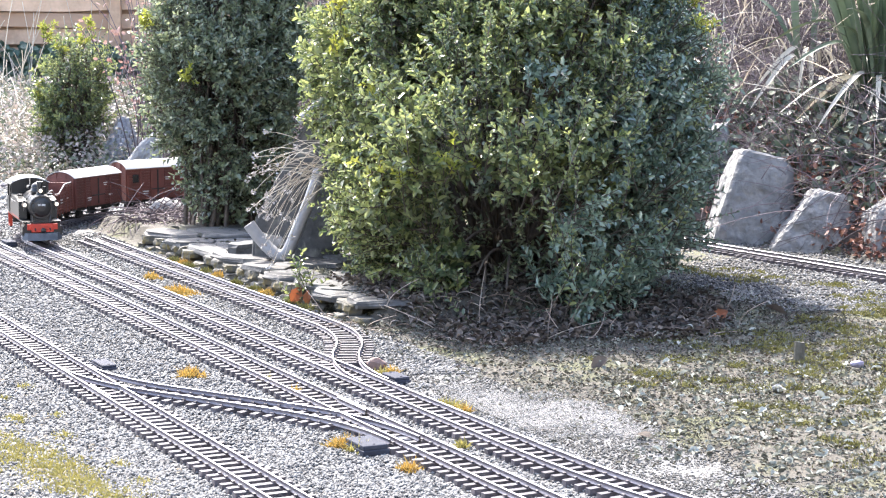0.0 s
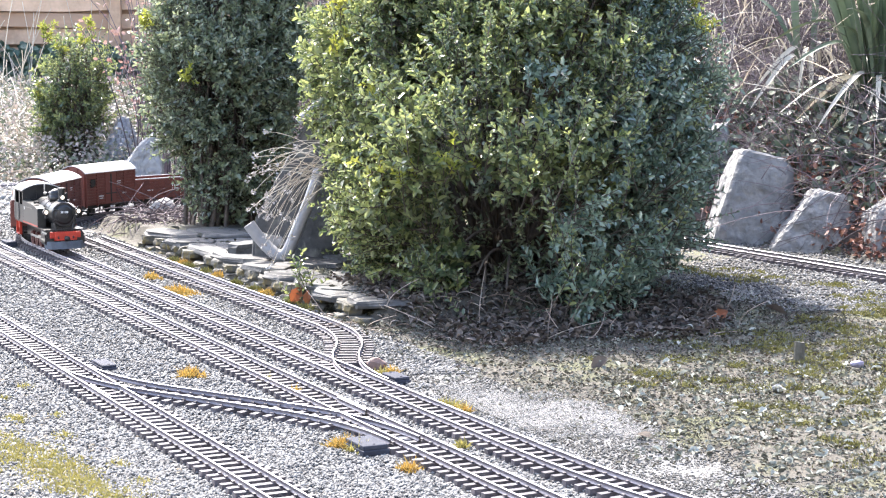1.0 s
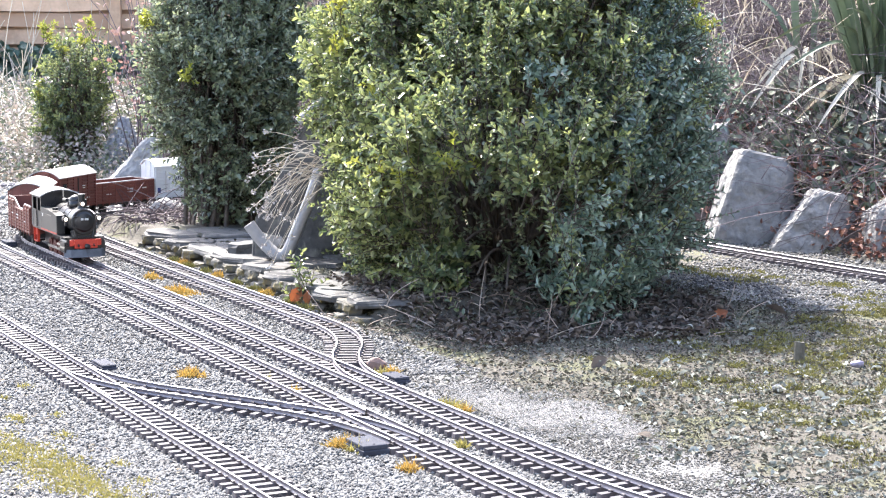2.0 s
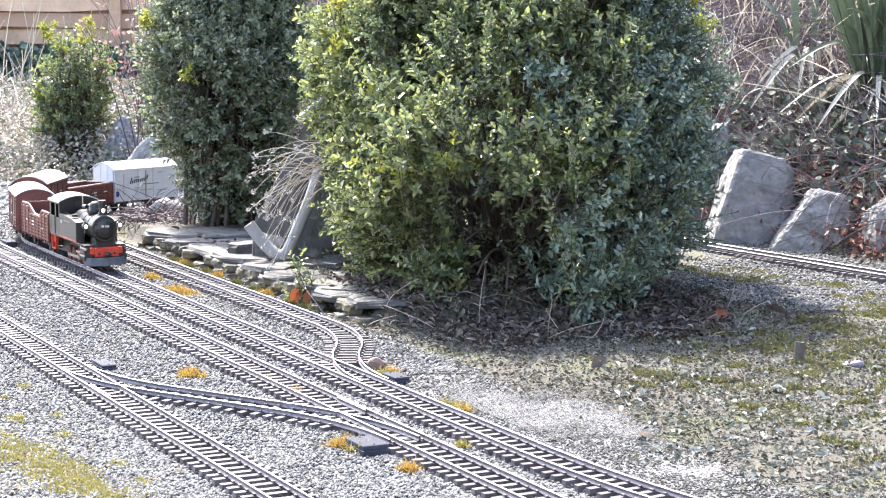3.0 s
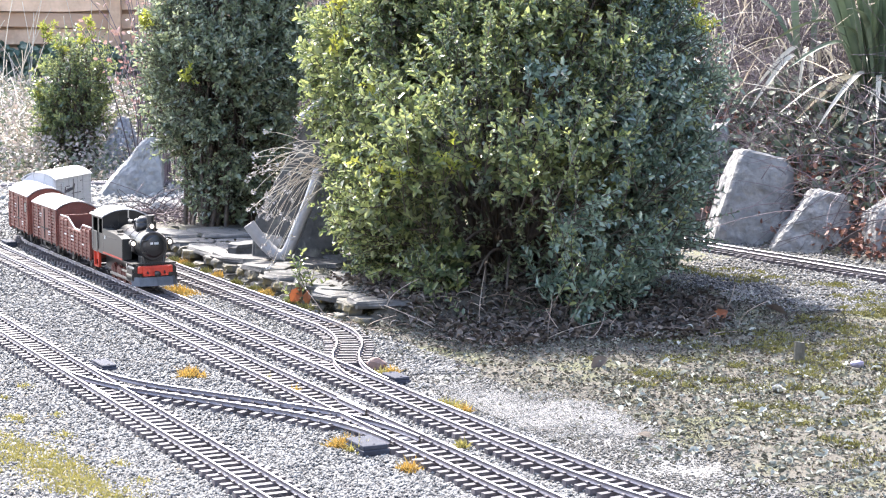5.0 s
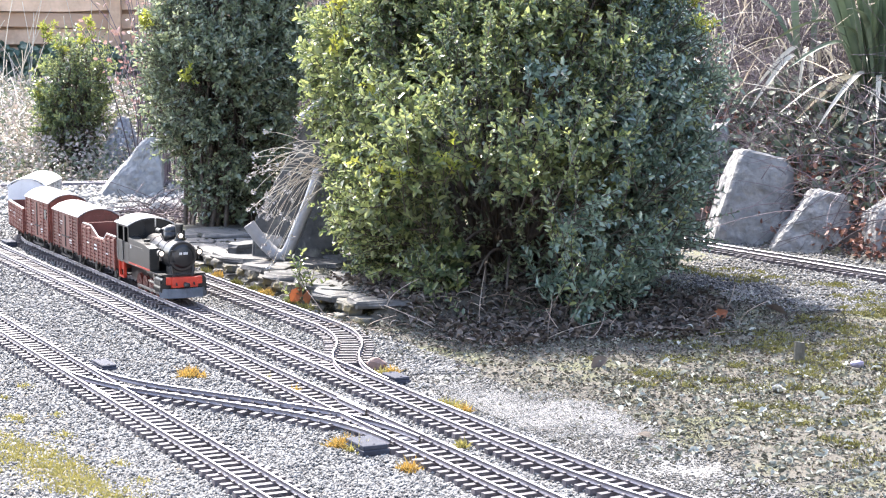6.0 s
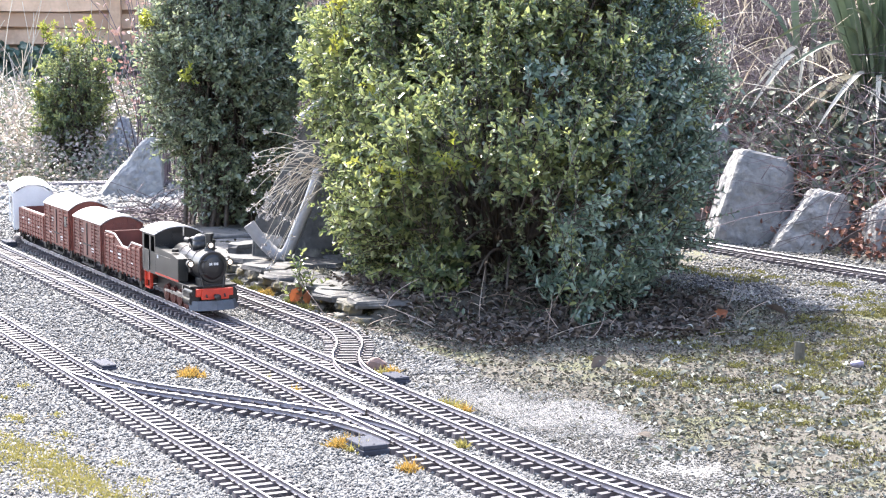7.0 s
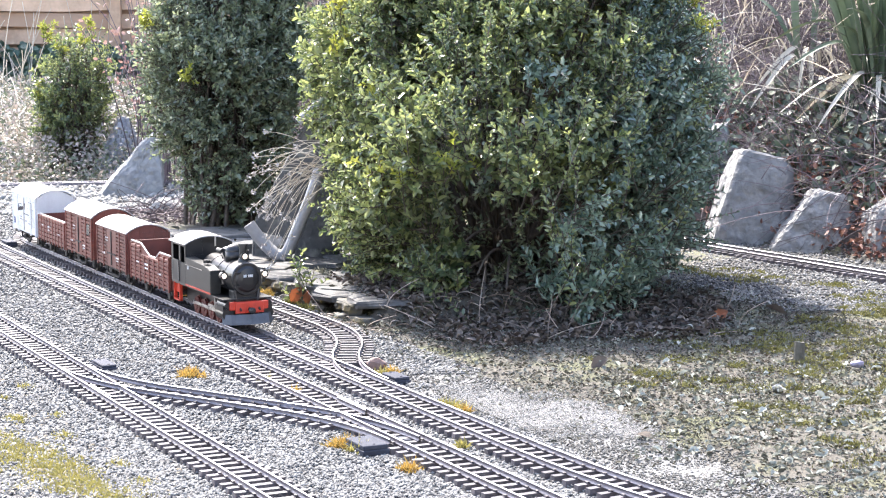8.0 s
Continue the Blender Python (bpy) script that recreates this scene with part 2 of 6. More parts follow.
def ground_z(x, y):
    """Height of the ground at a place of the plan."""
    x, y = np.asarray(x, float), np.asarray(y, float)
    c, l = x * N[0] + y * N[1], x * U[0] + y * U[1]
    z = np.full(np.shape(x), -0.0165)
    loop = np.hypot(x + 0.402, y - 5.423)
    bed = step(1.575, 1.595, c) * (1 - step(-3.50, -3.44, l)) * np.where(y > 5.3, 1 - step(0.59, 0.65, loop), 1.0) * (1 - step(0.0, 0.4, x))
    z = z + 0.036 * bed
    z = z + 0.03 * step(0.35, 0.0, np.hypot((x - 0.16) / 1.3, y - 4.15)) 
    e = 0.862 * x + 0.507 * y
    hill = np.maximum(0, e - 3.36) * 0.80 * step(-1.5, -0.3, x) + np.maximum(0, e - 3.4) * 0.12
    z = z + np.minimum(hill, 1.9 + 0.05 * hill)
    z = z + 0.10 * step(7.2, 8.6, y) * step(-0.9, -1.4, x)
    return z

# ---- ground: one sheet out to the horizon ----
def build_ground():
    xs = np.unique(np.concatenate([np.linspace(-2.4, 2.4, 200), np.linspace(-9, 9, 120), [-60, -30, -15, 15, 30, 60]]))
    ys = np.unique(np.concatenate([np.linspace(1.2, 7, 230), np.linspace(7, 14, 60), np.linspace(-5, 1.2, 60), [-60, -30, -10, 18, 25, 40, 80]]))
    gx, gy = np.meshgrid(xs, ys)
    gz = ground_z(gx, gy)
    near = (abs(gx) < 2.4) & (gy > 1.2) & (gy < 7)
    wob = np.array([noise.noise((float(a) * 3, float(b) * 3, 0.3)) * 0.006 + noise.noise((float(a) * 16, float(b) * 16, 4.0)) * 0.004 for a, b in zip(gx.ravel(), gy.ravel())]).reshape(gx.shape)
    c = gx * N[0] + gy * N[1]
    gz = gz + np.where(near, wob * (0.15 + 0.85 * step(1.36, 1.6, c)), 0) - 0.001
    nx, ny = len(xs), len(ys)
    i = (np.arange(ny - 1)[:, None] * nx + np.arange(nx - 1)[None, :]).ravel()
    f = np.stack([i, i + 1, i + nx + 1, i + nx], 1)
    e = 0.862 * gx + 0.507 * gy
    mid = (e > 3.36).ravel()[i]
    ob = quick("ground", np.stack([gx, gy, gz], -1).reshape(-1, 3), f, [M_GROUND, M_HILL, M_GRIT], smooth=True, index=np.where(mid, 1, np.where(((c < 1.5) & (gy < 7)).ravel()[i], 2, 0)))
    tagged(ob, "pale gritty garden soil with moss patches", "ground", kind="structure")

build_ground()

def bounce_wall():
    """Unseen plain rendered wall added behind the camera: bounces sunlight, closes the garden."""
    bm = bmesh.new()
    box(bm, -9, 9, -4.8, -4.5, -0.1, 2.9, 0.01)
    tagged(part("south_bounce_wall", bm, mat("bounce_wall_pale", (0.56, 0.56, 0.56), (0.47, 0.47, 0.47), 0.85, scale=3, bump=0.002, fine=200)), "unseen plain pale wall added to bounce sunlight", "wall", kind="structure")

bounce_wall()

# ---- tracks ----
H0 = math.atan2(U[1], U[0])

def line_path(c, l0, l1, step_m=0.02):
    l = np.arange(l0, l1, step_m)
    return U[None] * l[:, None] + N[None] * c, np.full(len(l), H0)

def turn_path(start, heading, radius, degrees, step_m=0.01):
    """An arc from start; positive degrees turn left."""
    s = np.arange(0, abs(radius * radians(degrees)), step_m)
    sg = 1 if degrees > 0 else -1
    h = heading + sg * s / radius
    cx, cy = start[0] - sg * radius * math.sin(heading), start[1] + sg * radius * math.cos(heading)
    return np.stack([cx + sg * radius * np.sin(h), cy - sg * radius * np.cos(h)], 1), h

def at(c, l):
    return U * l + N * c

ARC_L, ARC_R = -5.04, 0.75
ARC_START = at(C_C, ARC_L)
ARC_C = ARC_START + ARC_R * N

def main_path(s):
    """Place and heading on the main line; s is metres along it, the loop lies before ARC_L."""
    if s >= ARC_L:
        return at(C_C, s), H0
    h = H0 - min((ARC_L - s) / ARC_R, radians(184.4))
    return ARC_C - ARC_R * np.array([-math.sin(h), math.cos(h)]), h

RAIL = [(-0.0025, -0.0085), (0.0025, -0.0085), (0.0025, -0.0072), (0.0008, -0.0064), (0.0008, -0.0030), (0.0013, -0.0022),
        (0.0013, -0.0005), (0.0008, 0.0), (-0.0008, 0.0), (-0.0013, -0.0005), (-0.0013, -0.0022), (-0.0008, -0.0030), (-0.0008, -0.0064), (-0.0025, -0.0072)]

def rail(pts, heads, off, parent, name="rail", z=0.0):
    pts, heads = np.asarray(pts), np.asarray(heads)
    left = np.stack([-np.sin(heads), np.cos(heads)], 1)
    prof = np.array(RAIL)
    k = len(prof)
    xy = pts[:, None, :] + left[:, None, :] * (off + prof[None, :, 0:1])
    zz = np.broadcast_to(prof[None, :, 1] + z, xy.shape[:2])
    v = np.concatenate([xy, zz[..., None]], -1).reshape(-1, 3)
    i = np.arange(len(pts) - 1)[:, None] * k
    j = np.arange(k)[None, :]
    f = np.stack([i + j, i + (j + 1) % k, i + (j + 1) % k + k, i + j + k], -1).reshape(-1, 4)
    top = np.broadcast_to((j >= 6) & (j <= 8), (len(pts) - 1, k)).ravel()
    return quick(name, v, f, [M_RAILSIDE, M_RAILTOP], parent, index=top.astype(int))

def sleeper_mesh(half=0.0455):
    bm = bmesh.new()
    w = 0.0050
    g = bmesh.ops.create_cube(bm, size=1, matrix=Matrix.Translation((0, 0, -0.0135)) @ Matrix.Diagonal((2 * w, 2 * half, 0.010, 1)))
    for v in g["verts"]:
        if v.co.z < -0.0135:
            v.co.x *= 1.12
            v.co.y *= 1.02
    for side in (-1, 1):
        for d in (-1, 1):
            y = side * 0.0235 + d * 0.0042
            box(bm, -0.0030, 0.0030, y - 0.0018, y + 0.0018, -0.0086, -0.0058)
    me = bpy.data.meshes.new("sleeper")
    bmesh.ops.recalc_face_normals(bm, faces=bm.faces)
    bm.to_mesh(me)
    bm.free()
    me.materials.append(M_SLEEPER)
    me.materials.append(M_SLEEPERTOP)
    # upward faces get the colour that stands in for sheen
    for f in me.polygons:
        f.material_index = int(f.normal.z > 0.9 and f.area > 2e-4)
    return me

SLEEPER, LONG_SLEEPER = sleeper_mesh(), sleeper_mesh(0.060)
PITCH = 0.0262

def lay(name, label, pts, heads, sleepers=None, rails=(0.0235, -0.0235), skip=None):
    """A track: two rails and its sleepers, each a part."""
    th = empty(name, label, "railway track", "garden railway tracks")
    for off in rails:
        rail(pts, heads, off, th)
    pts = np.asarray(pts)
    d = np.concatenate([[0], np.cumsum(np.linalg.norm(np.diff(pts, axis=0), axis=1))])
    for i, s in enumerate(np.arange(0.01, d[-1], PITCH)):
        x, y = np.interp(s, d, pts[:, 0]), np.interp(s, d, pts[:, 1])
        h = np.interp(s, d, np.unwrap(heads))
        if skip is not None and skip(x, y):
            continue
        o = new("sleeper", sleepers or SLEEPER)
        o.parent = th
        o.matrix_basis = Matrix.Translation((x, y, random.uniform(-0.0006, 0.0006))) @ Euler((random.uniform(-0.012, 0.012), 0, h + random.uniform(-0.03, 0.03))).to_matrix().to_4x4()
    return th

def build_tracks():
    lc = lambda x, y: (x * N[0] + y * N[1], x * U[0] + y * U[1])
    # outer siding
    lay("railway_track", "straight plastic-sleepered track with bright rails on pale gravel", *line_path(C_A, -4.2, -1.9))
    # middle track
    lay("railway_track", "straight track with shiny rails beside the main line", *line_path(C_B, -5.6, -1.9))
    # main line: loop, straight, and a wide curve to the front
    a, ha = [], []
    for s in np.arange(ARC_L - ARC_R * radians(184.4), ARC_L, 0.01):
        q, h = main_path(s)
        a.append(q), ha.append(h)
    lay("railway_track", "tight curve of track round the shrub bed", np.array(a), np.array(ha))
    p1, h1 = line_path(C_C, ARC_L, -2.34)
    p2, h2 = turn_path(at(C_C, -2.34), H0, 2.4, 15)
    lay("railway_track", "main line track with shiny rails and dark sleepers", np.concatenate([p1, p2]), np.concatenate([h1, h2]))
    # siding beside the stone edging, joining the main line by an S bend
    s1, g1 = line_path(C_D, -5.1, -3.48)
    s2, g2 = turn_path(at(C_D, -3.48), H0, 0.60, -30)
    s3, g3 = turn_path(s2[-1], g2[-1], 0.60, 30)
    lay("railway_track", "siding track that bends into the main line", np.concatenate([s1, s2[1:], s3[1:]]), np.concatenate([g1, g2[1:], g3[1:]]),
        skip=lambda x, y: lc(x, y)[0] < 1.335)
    # crossover
    q1, k1 = turn_path(at(C_A, -3.267), H0, 0.60, 30)
    m0, d0 = q1[-1], np.array([math.cos(k1[-1]), math.sin(k1[-1])])
    q2 = m0 + d0 * np.arange(0.01, 0.25, 0.01)[:, None]
    q3, k3 = turn_path(q2[-1], k1[-1], 0.60, -30)
    lay("railway_track", "crossover track with raised grey rails between two tracks", np.concatenate([q1, q2, q3]), np.concatenate([k1, np.full(len(q2), k1[-1]), k3]),
        skip=lambda x, y: lc(x, y)[0] < C_A + 0.045 or lc(x, y)[0] > C_B - 0.035)
    # return line under the rocks and the far line
    e0, e1 = np.array([0.245, 5.816]), np.array([1.62, 3.50])
    t = np.linspace(0, 1, 150)[:, None]
    he = math.atan2(*(e1 - e0)[::-1])
    lay("railway_track", "return track below the rockery stones", e0 + (e1 - e0) * t, np.full(150, he))
    f, hf = turn_path((-2.3, 6.42), radians(38), 2.6, -50)
    lay("railway_track", "far track curving in front of the low plants", f, hf)

    # check rails and frogs
    def short(c, l0, l1):
        th = empty("check_rail", "short shiny check rail in the points", "check rail", "check rails")
        rail(*line_path(c, l0, l1, 0.01), 0.0, th)
    short(C_C - 0.0235 + 0.006, -3.26, -3.10)
    short(C_B + 0.0235 - 0.006, -2.78, -2.66)
    short(C_A - 0.0235 + 0.006, -3.06, -2.94)

build_tracks()

def point_box(x, y, h, sx, sy, sz, label):
    th = empty("point_motor", label, "point motor", "point motors", m=pose(x, y, -0.016, 0, 0, math.degrees(h)))
    bm = bmesh.new()
    box(bm, -sx / 2, sx / 2, -sy / 2, sy / 2, 0, sz * 0.55, 0.0015)
    part("base", bm, M_POINT, th)
    bm = bmesh.new()
    box(bm, -sx * 0.46, sx * 0.46, -sy * 0.46, sy * 0.46, sz * 0.5, sz, 0.002)
    for k in (-1, 1):
        cyl(bm, (k * sx * 0.36, 0, sz), (k * sx * 0.36, 0, sz + 0.001), 0.002, seg=8)
    part("cover", bm, M_POINT, th)

for c, l, sx, sy, sz, lab in (
        (C_A + 0.068, -3.275, 0.075, 0.028, 0.010, "low dark point motor beside the outer track"),
        (C_B - 0.068, -2.475, 0.070, 0.042, 0.015, "square grey point motor in the gravel"),
        (C_B - 0.004, -2.50, 0.030, 0.035, 0.007, "grey tie bar plate between the rails"),
        (C_C - 0.002, -2.955, 0.030, 0.035, 0.007, "grey tie bar plate between the rails"),
        (C_C + 0.066, -2.93, 0.060, 0.030, 0.012, "pale grey point motor beside the main line"),
        (C_B + 0.062, -5.12, 0.070, 0.030, 0.014, "black point motor beside the middle track")):
    q = at(c, l)
    point_box(q[0], q[1], H0, sx, sy, sz, lab)

# ---- shrubs ----
def sprigs(pos, way, count, length, leaf, spread=0.9):
    """Shoots with opposite pairs of leaves; returns leaf arrays and the stems' paths."""
    n = len(pos)
    way = unit(way)
    k = count // 2
    t = (np.arange(k) + 0.6) / k
    base = pos[:, None, None, :] + way[:, None, None, :] * (length[:, None] * t[None])[:, :, None, None]
    ref = unit(np.cross(way, unit(rng.normal(size=(n, 3)))))
    ref2 = np.cross(way, ref)
    ang = np.arange(k) * 1.571 + 0.3 * rng.normal(size=(n, k))
    side = ref[:, None] * np.cos(ang)[..., None] + ref2[:, None] * np.sin(ang)[..., None]
    side = np.stack([side, -side], 2)
    base = np.broadcast_to(base, side.shape)
    dirs = unit(side * spread + way[:, None, None, :] * (0.55 + 0.5 * t[None, :, None, None]) + 0.22 * rng.normal(size=side.shape))
    ups = way[:, None, None, :] + 0.35 * rng.normal(size=side.shape)
    sz = np.asarray(leaf) * (0.65 + 0.5 * rng.random(side.shape[:3])) * (1.1 - 0.35 * t[None, :, None])
    v, f = leaf_arrays(base.reshape(-1, 3), dirs.reshape(-1, 3), ups.reshape(-1, 3), sz.ravel(), sz.ravel() * 0.47)
    stems = np.stack([pos - way * length[:, None] * 0.6, pos + way * length[:, None] * 0.5, pos + way * length[:, None]], 1)
    return v, f, stems

def bush(name, label, foot, rows, clumps, per, leaf, mats, seed, lean=0.0, sprig=0.06, clump_r=0.055, hollows=(), young=(), shoots=0, blue_side=None, inner=1500):
    """An uneven evergreen shrub: limbs from the foot, and leafy shoots gathered in clumps with dark gaps between them.
    rows gives height, shift in x, half width in x and half depth in y; hollows are places (x, y, z, radius) with few leaves."""
    global rng
    rng = np.random.default_rng(seed)
    z0 = float(ground_z(*foot))
    th = empty(name, label, "shrub", m=Matrix.Translation((foot[0], foot[1], z0)))
    tab = np.array(rows, float)

    def envelope(z, a):
        sx, rx, ry = (np.interp(z, tab[:, 0], tab[:, k]) for k in (1, 2, 3))
        bumps = np.array([noise.noise(Vector((math.cos(q) * 1.6 + seed, math.sin(q) * 1.6, h * 5.0))) for q, h in zip(a, z)])
        fine = np.array([noise.noise(Vector((math.cos(q) * 4.5, math.sin(q) * 4.5 + seed, h * 12.0))) for q, h in zip(a, z)])
        return sx, rx, ry, 1 + 0.20 * bumps + 0.13 * fine

    def pick(n):
        """Heights and angles, spread evenly over the surface."""
        zs = np.linspace(tab[0, 0], tab[-1, 0], 200)
        w = np.interp(zs, tab[:, 0], tab[:, 2]) + 0.5 * np.abs(np.gradient(np.interp(zs, tab[:, 0], tab[:, 2]), zs)) * np.interp(zs, tab[:, 0], tab[:, 2])
        cdf = np.cumsum(w) / w.sum()
        return np.interp(rng.random(n), cdf, zs), rng.uniform(0, 2 * math.pi, n)

    def place(z, a, k):
        sx, rx, ry, bump = envelope(z, a)
        p = np.stack([sx + np.cos(a) * rx * bump * k, np.sin(a) * ry * bump * k + lean * np.maximum(0, z - 0.15), z], 1)
        slope = -np.gradient(np.interp(np.linspace(tab[0, 0], tab[-1, 0], 100), tab[:, 0], tab[:, 2]), np.linspace(tab[0, 0], tab[-1, 0], 100))
        up = np.interp(z, np.linspace(tab[0, 0], tab[-1, 0], 100), slope)
        return p, unit(np.stack([np.cos(a), np.sin(a), np.clip(up, -0.5, 2.0)], 1))

    def keep_out(p):
        keep = np.ones(len(p), bool)
        for hx, hy, hz, hr in hollows:
            r = np.linalg.norm((p - np.array([hx, hy, hz])) / hr, axis=1)
            keep &= (r > 1) | (rng.random(len(p)) < 0.10)
        return keep

    z, a = pick(clumps)
    ctr, nor = place(z, a, 0.98 - 0.26 * rng.random(clumps) ** 1.5)
    k = keep_out(ctr)
    ctr, nor = ctr[k], nor[k]
    size = clump_r * rng.uniform(0.65, 1.35, len(ctr))
    grow = unit(nor + np.array([0, 0, 0.75]) + 0.35 * rng.normal(size=nor.shape))
    count = np.maximum(3, (per * (size / clump_r) ** 2 * rng.uniform(0.6, 1.3, len(ctr))).astype(int))
    own = np.repeat(np.arange(len(ctr)), count)
    ball_ = unit(rng.normal(size=(len(own), 3))) * (rng.random((len(own), 1)) ** 0.5)
    pos = ctr[own] + ball_ * size[own][:, None] * np.array([1.0, 1.0, 1.15])
    way = unit(grow[own] * 0.9 + ball_ * 0.75 + 0.25 * rng.normal(size=pos.shape))
    ln = sprig * rng.uniform(0.55, 1.35, len(pos))
    lf = leaf * (rng.uniform(0.75, 1.25, len(ctr))[own]) * rng.uniform(0.85, 1.15, len(pos))
    stems = []
    group = np.zeros(len(pos), int)
    # clumps to the lower right take the leaf colour with sky shade painted in
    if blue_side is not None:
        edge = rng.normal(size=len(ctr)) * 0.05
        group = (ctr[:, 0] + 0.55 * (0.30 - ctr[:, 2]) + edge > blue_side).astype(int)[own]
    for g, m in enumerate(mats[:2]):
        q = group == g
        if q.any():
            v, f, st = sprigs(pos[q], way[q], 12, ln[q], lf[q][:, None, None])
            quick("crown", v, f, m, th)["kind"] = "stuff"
            stems.append(st)
    # shaded foliage inside
    z, a = pick(inner)
    p2, n2 = place(z, a, 0.35 + 0.42 * rng.random(inner))
    k = keep_out(p2)
    p2, n2 = p2[k], n2[k]
    v, f, st = sprigs(p2, unit(n2 + 0.8 * rng.normal(size=n2.shape)), 12, np.full(len(p2), sprig), leaf)
    quick("inner_foliage", v, f, mats[-1], th)["kind"] = "stuff"
    stems.append(st)
    # yellow-green young growth
    if len(young):
        y0 = np.array(young)
        own = np.repeat(np.arange(len(y0)), 7)
        pos = y0[own][:, :3] + rng.normal(size=(len(own), 3)) * y0[own][:, 3:4]
        v, f, st = sprigs(pos, rng.normal(size=pos.shape) * 0.5 + np.array([0, -0.3, 0.9]), 8, np.full(len(pos), sprig * 0.55), leaf * 0.95)
        quick("young_shoot", v, f, M_YOUNG, th)["kind"] = "stuff"
        stems.append(st)
    # long upright shoots that break the outline
    if shoots:
        z, a = pick(shoots)
        p4, n4 = place(z, a, 0.93 + 0.06 * rng.random(shoots))
        w4 = unit(n4 * 0.45 + np.array([0, 0, 0.95]) + 0.25 * rng.normal(size=n4.shape))
        k = keep_out(p4)
        v, f, st = sprigs(p4[k], w4[k], 16, sprig * (1.2 + 0.9 * rng.random(k.sum())), leaf * 0.9)
        quick("upright_shoot", v, f, mats[0], th)["kind"] = "stuff"
        stems.append(st)
    # limbs
    z, a = pick(90)
    tip, _ = place(z, a, np.full(90, 0.82))
    foot_ = np.stack([0.05 * rng.normal(size=90), 0.05 * rng.normal(size=90), np.full(90, -0.03)], 1)
    t = np.linspace(0, 1, 9)[None, :, None]
    mid = foot_ * 0.45 + tip * 0.35 + np.array([0, 0, 0.14])
    v, f = strand_arrays(foot_[:, None] * (1 - t) ** 2 + 2 * mid[:, None] * t * (1 - t) + tip[:, None] * t ** 2, np.full(90, 0.008), np.full(90, 0.002))
    quick("limb", v, f, M_BARK, th)["kind"] = "stuff"
    st = np.concatenate(stems)
    v, f = strand_arrays(st, np.full(len(st), 0.0013), np.full(len(st), 0.0008))
    quick("twig", v, f, M_BARK, th)["kind"] = "stuff"
    return th

bush("box_shrub", "large uneven box shrub with glossy green and yellow-tipped leaves", (0.152, 4.45),
     ((-0.03, 0.0, 0.25, 0.72), (0.05, -0.005, 0.335, 0.76), (0.15, -0.012, 0.392, 0.74), (0.28, 0.0, 0.412, 0.65), (0.42, 0.012, 0.418, 0.52), (0.55, 0.012, 0.395, 0.37), (0.66, 0.015, 0.34, 0.23), (0.75, 0.02, 0.24, 0.12), (0.82, 0.02, 0.10, 0.05)),
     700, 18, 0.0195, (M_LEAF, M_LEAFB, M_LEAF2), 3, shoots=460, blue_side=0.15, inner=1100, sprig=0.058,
     hollows=((-0.17, -0.68, 0.17, 0.12), (-0.14, -0.54, 0.17, 0.14), (-0.05, -0.72, 0.11, 0.13), (-0.02, -0.58, 0.10, 0.15), (-0.08, -0.64, 0.24, 0.09), (0.20, -0.66, 0.11, 0.08), (0.20, -0.56, 0.11, 0.10), (0.05, -0.50, 0.42, 0.06), (0.05, -0.40, 0.42, 0.07), (-0.24, -0.46, 0.36, 0.05), (0.16, -0.38, 0.52, 0.06), (0.30, -0.50, 0.28, 0.06)),
     young=((-0.28, -0.50, 0.25, 0.020), (-0.24, -0.56, 0.27, 0.015), (-0.13, -0.63, 0.29, 0.02), (-0.37, -0.15, 0.60, 0.012), (-0.28, -0.20, 0.64, 0.012), (-0.20, -0.22, 0.64, 0.010), (-0.37, -0.18, 0.52, 0.014), (0.42, -0.12, 0.56, 0.016), (0.40, -0.1, 0.62, 0.012), (-0.30, -0.36, 0.42, 0.012)))
bush("box_shrub", "tall dark green box shrub in the stone-edged bed", (-0.61, 5.38),
     ((0.0, 0.03, 0.03, 0.06), (0.06, 0.03, 0.06, 0.09), (0.17, 0.02, 0.10, 0.14), (0.27, 0.01, 0.145, 0.18), (0.46, 0.0, 0.19, 0.19), (0.62, 0.015, 0.175, 0.15), (0.74, 0.02, 0.11, 0.10), (0.82, 0.02, 0.04, 0.04)),
     220, 15, 0.0195, (M_LEAF2, M_LEAF2), 5, lean=0.2, shoots=170, inner=420, young=((-0.08, -0.2, 0.40, 0.008), (-0.2, -0.05, 0.55, 0.01)),
     hollows=((0.02, -0.15, 0.10, 0.07), (0.08, -0.14, 0.26, 0.06), (-0.05, -0.16, 0.30, 0.05)))
bush("box_shrub", "small loose box shrub with yellow-green tips by the fence", (-1.43, 7.5),
     ((0.05, 0.01, 0.05, 0.05), (0.14, 0.0, 0.085, 0.08), (0.28, 0.0, 0.105, 0.10), (0.38, 0.0, 0.095, 0.08), (0.48, 0.0, 0.04, 0.04)),
     62, 8, 0.021, (M_LEAF, M_LEAF2), 8, shoots=60, inner=60, young=((-0.09, -0.05, 0.50, 0.010), (-0.09, -0.05, 0.54, 0.007), (0.07, -0.05, 0.53, 0.015), (0.05, -0.05, 0.49, 0.010), (-0.03, -0.08, 0.45, 0.012), (-0.13, -0.02, 0.28, 0.015)))

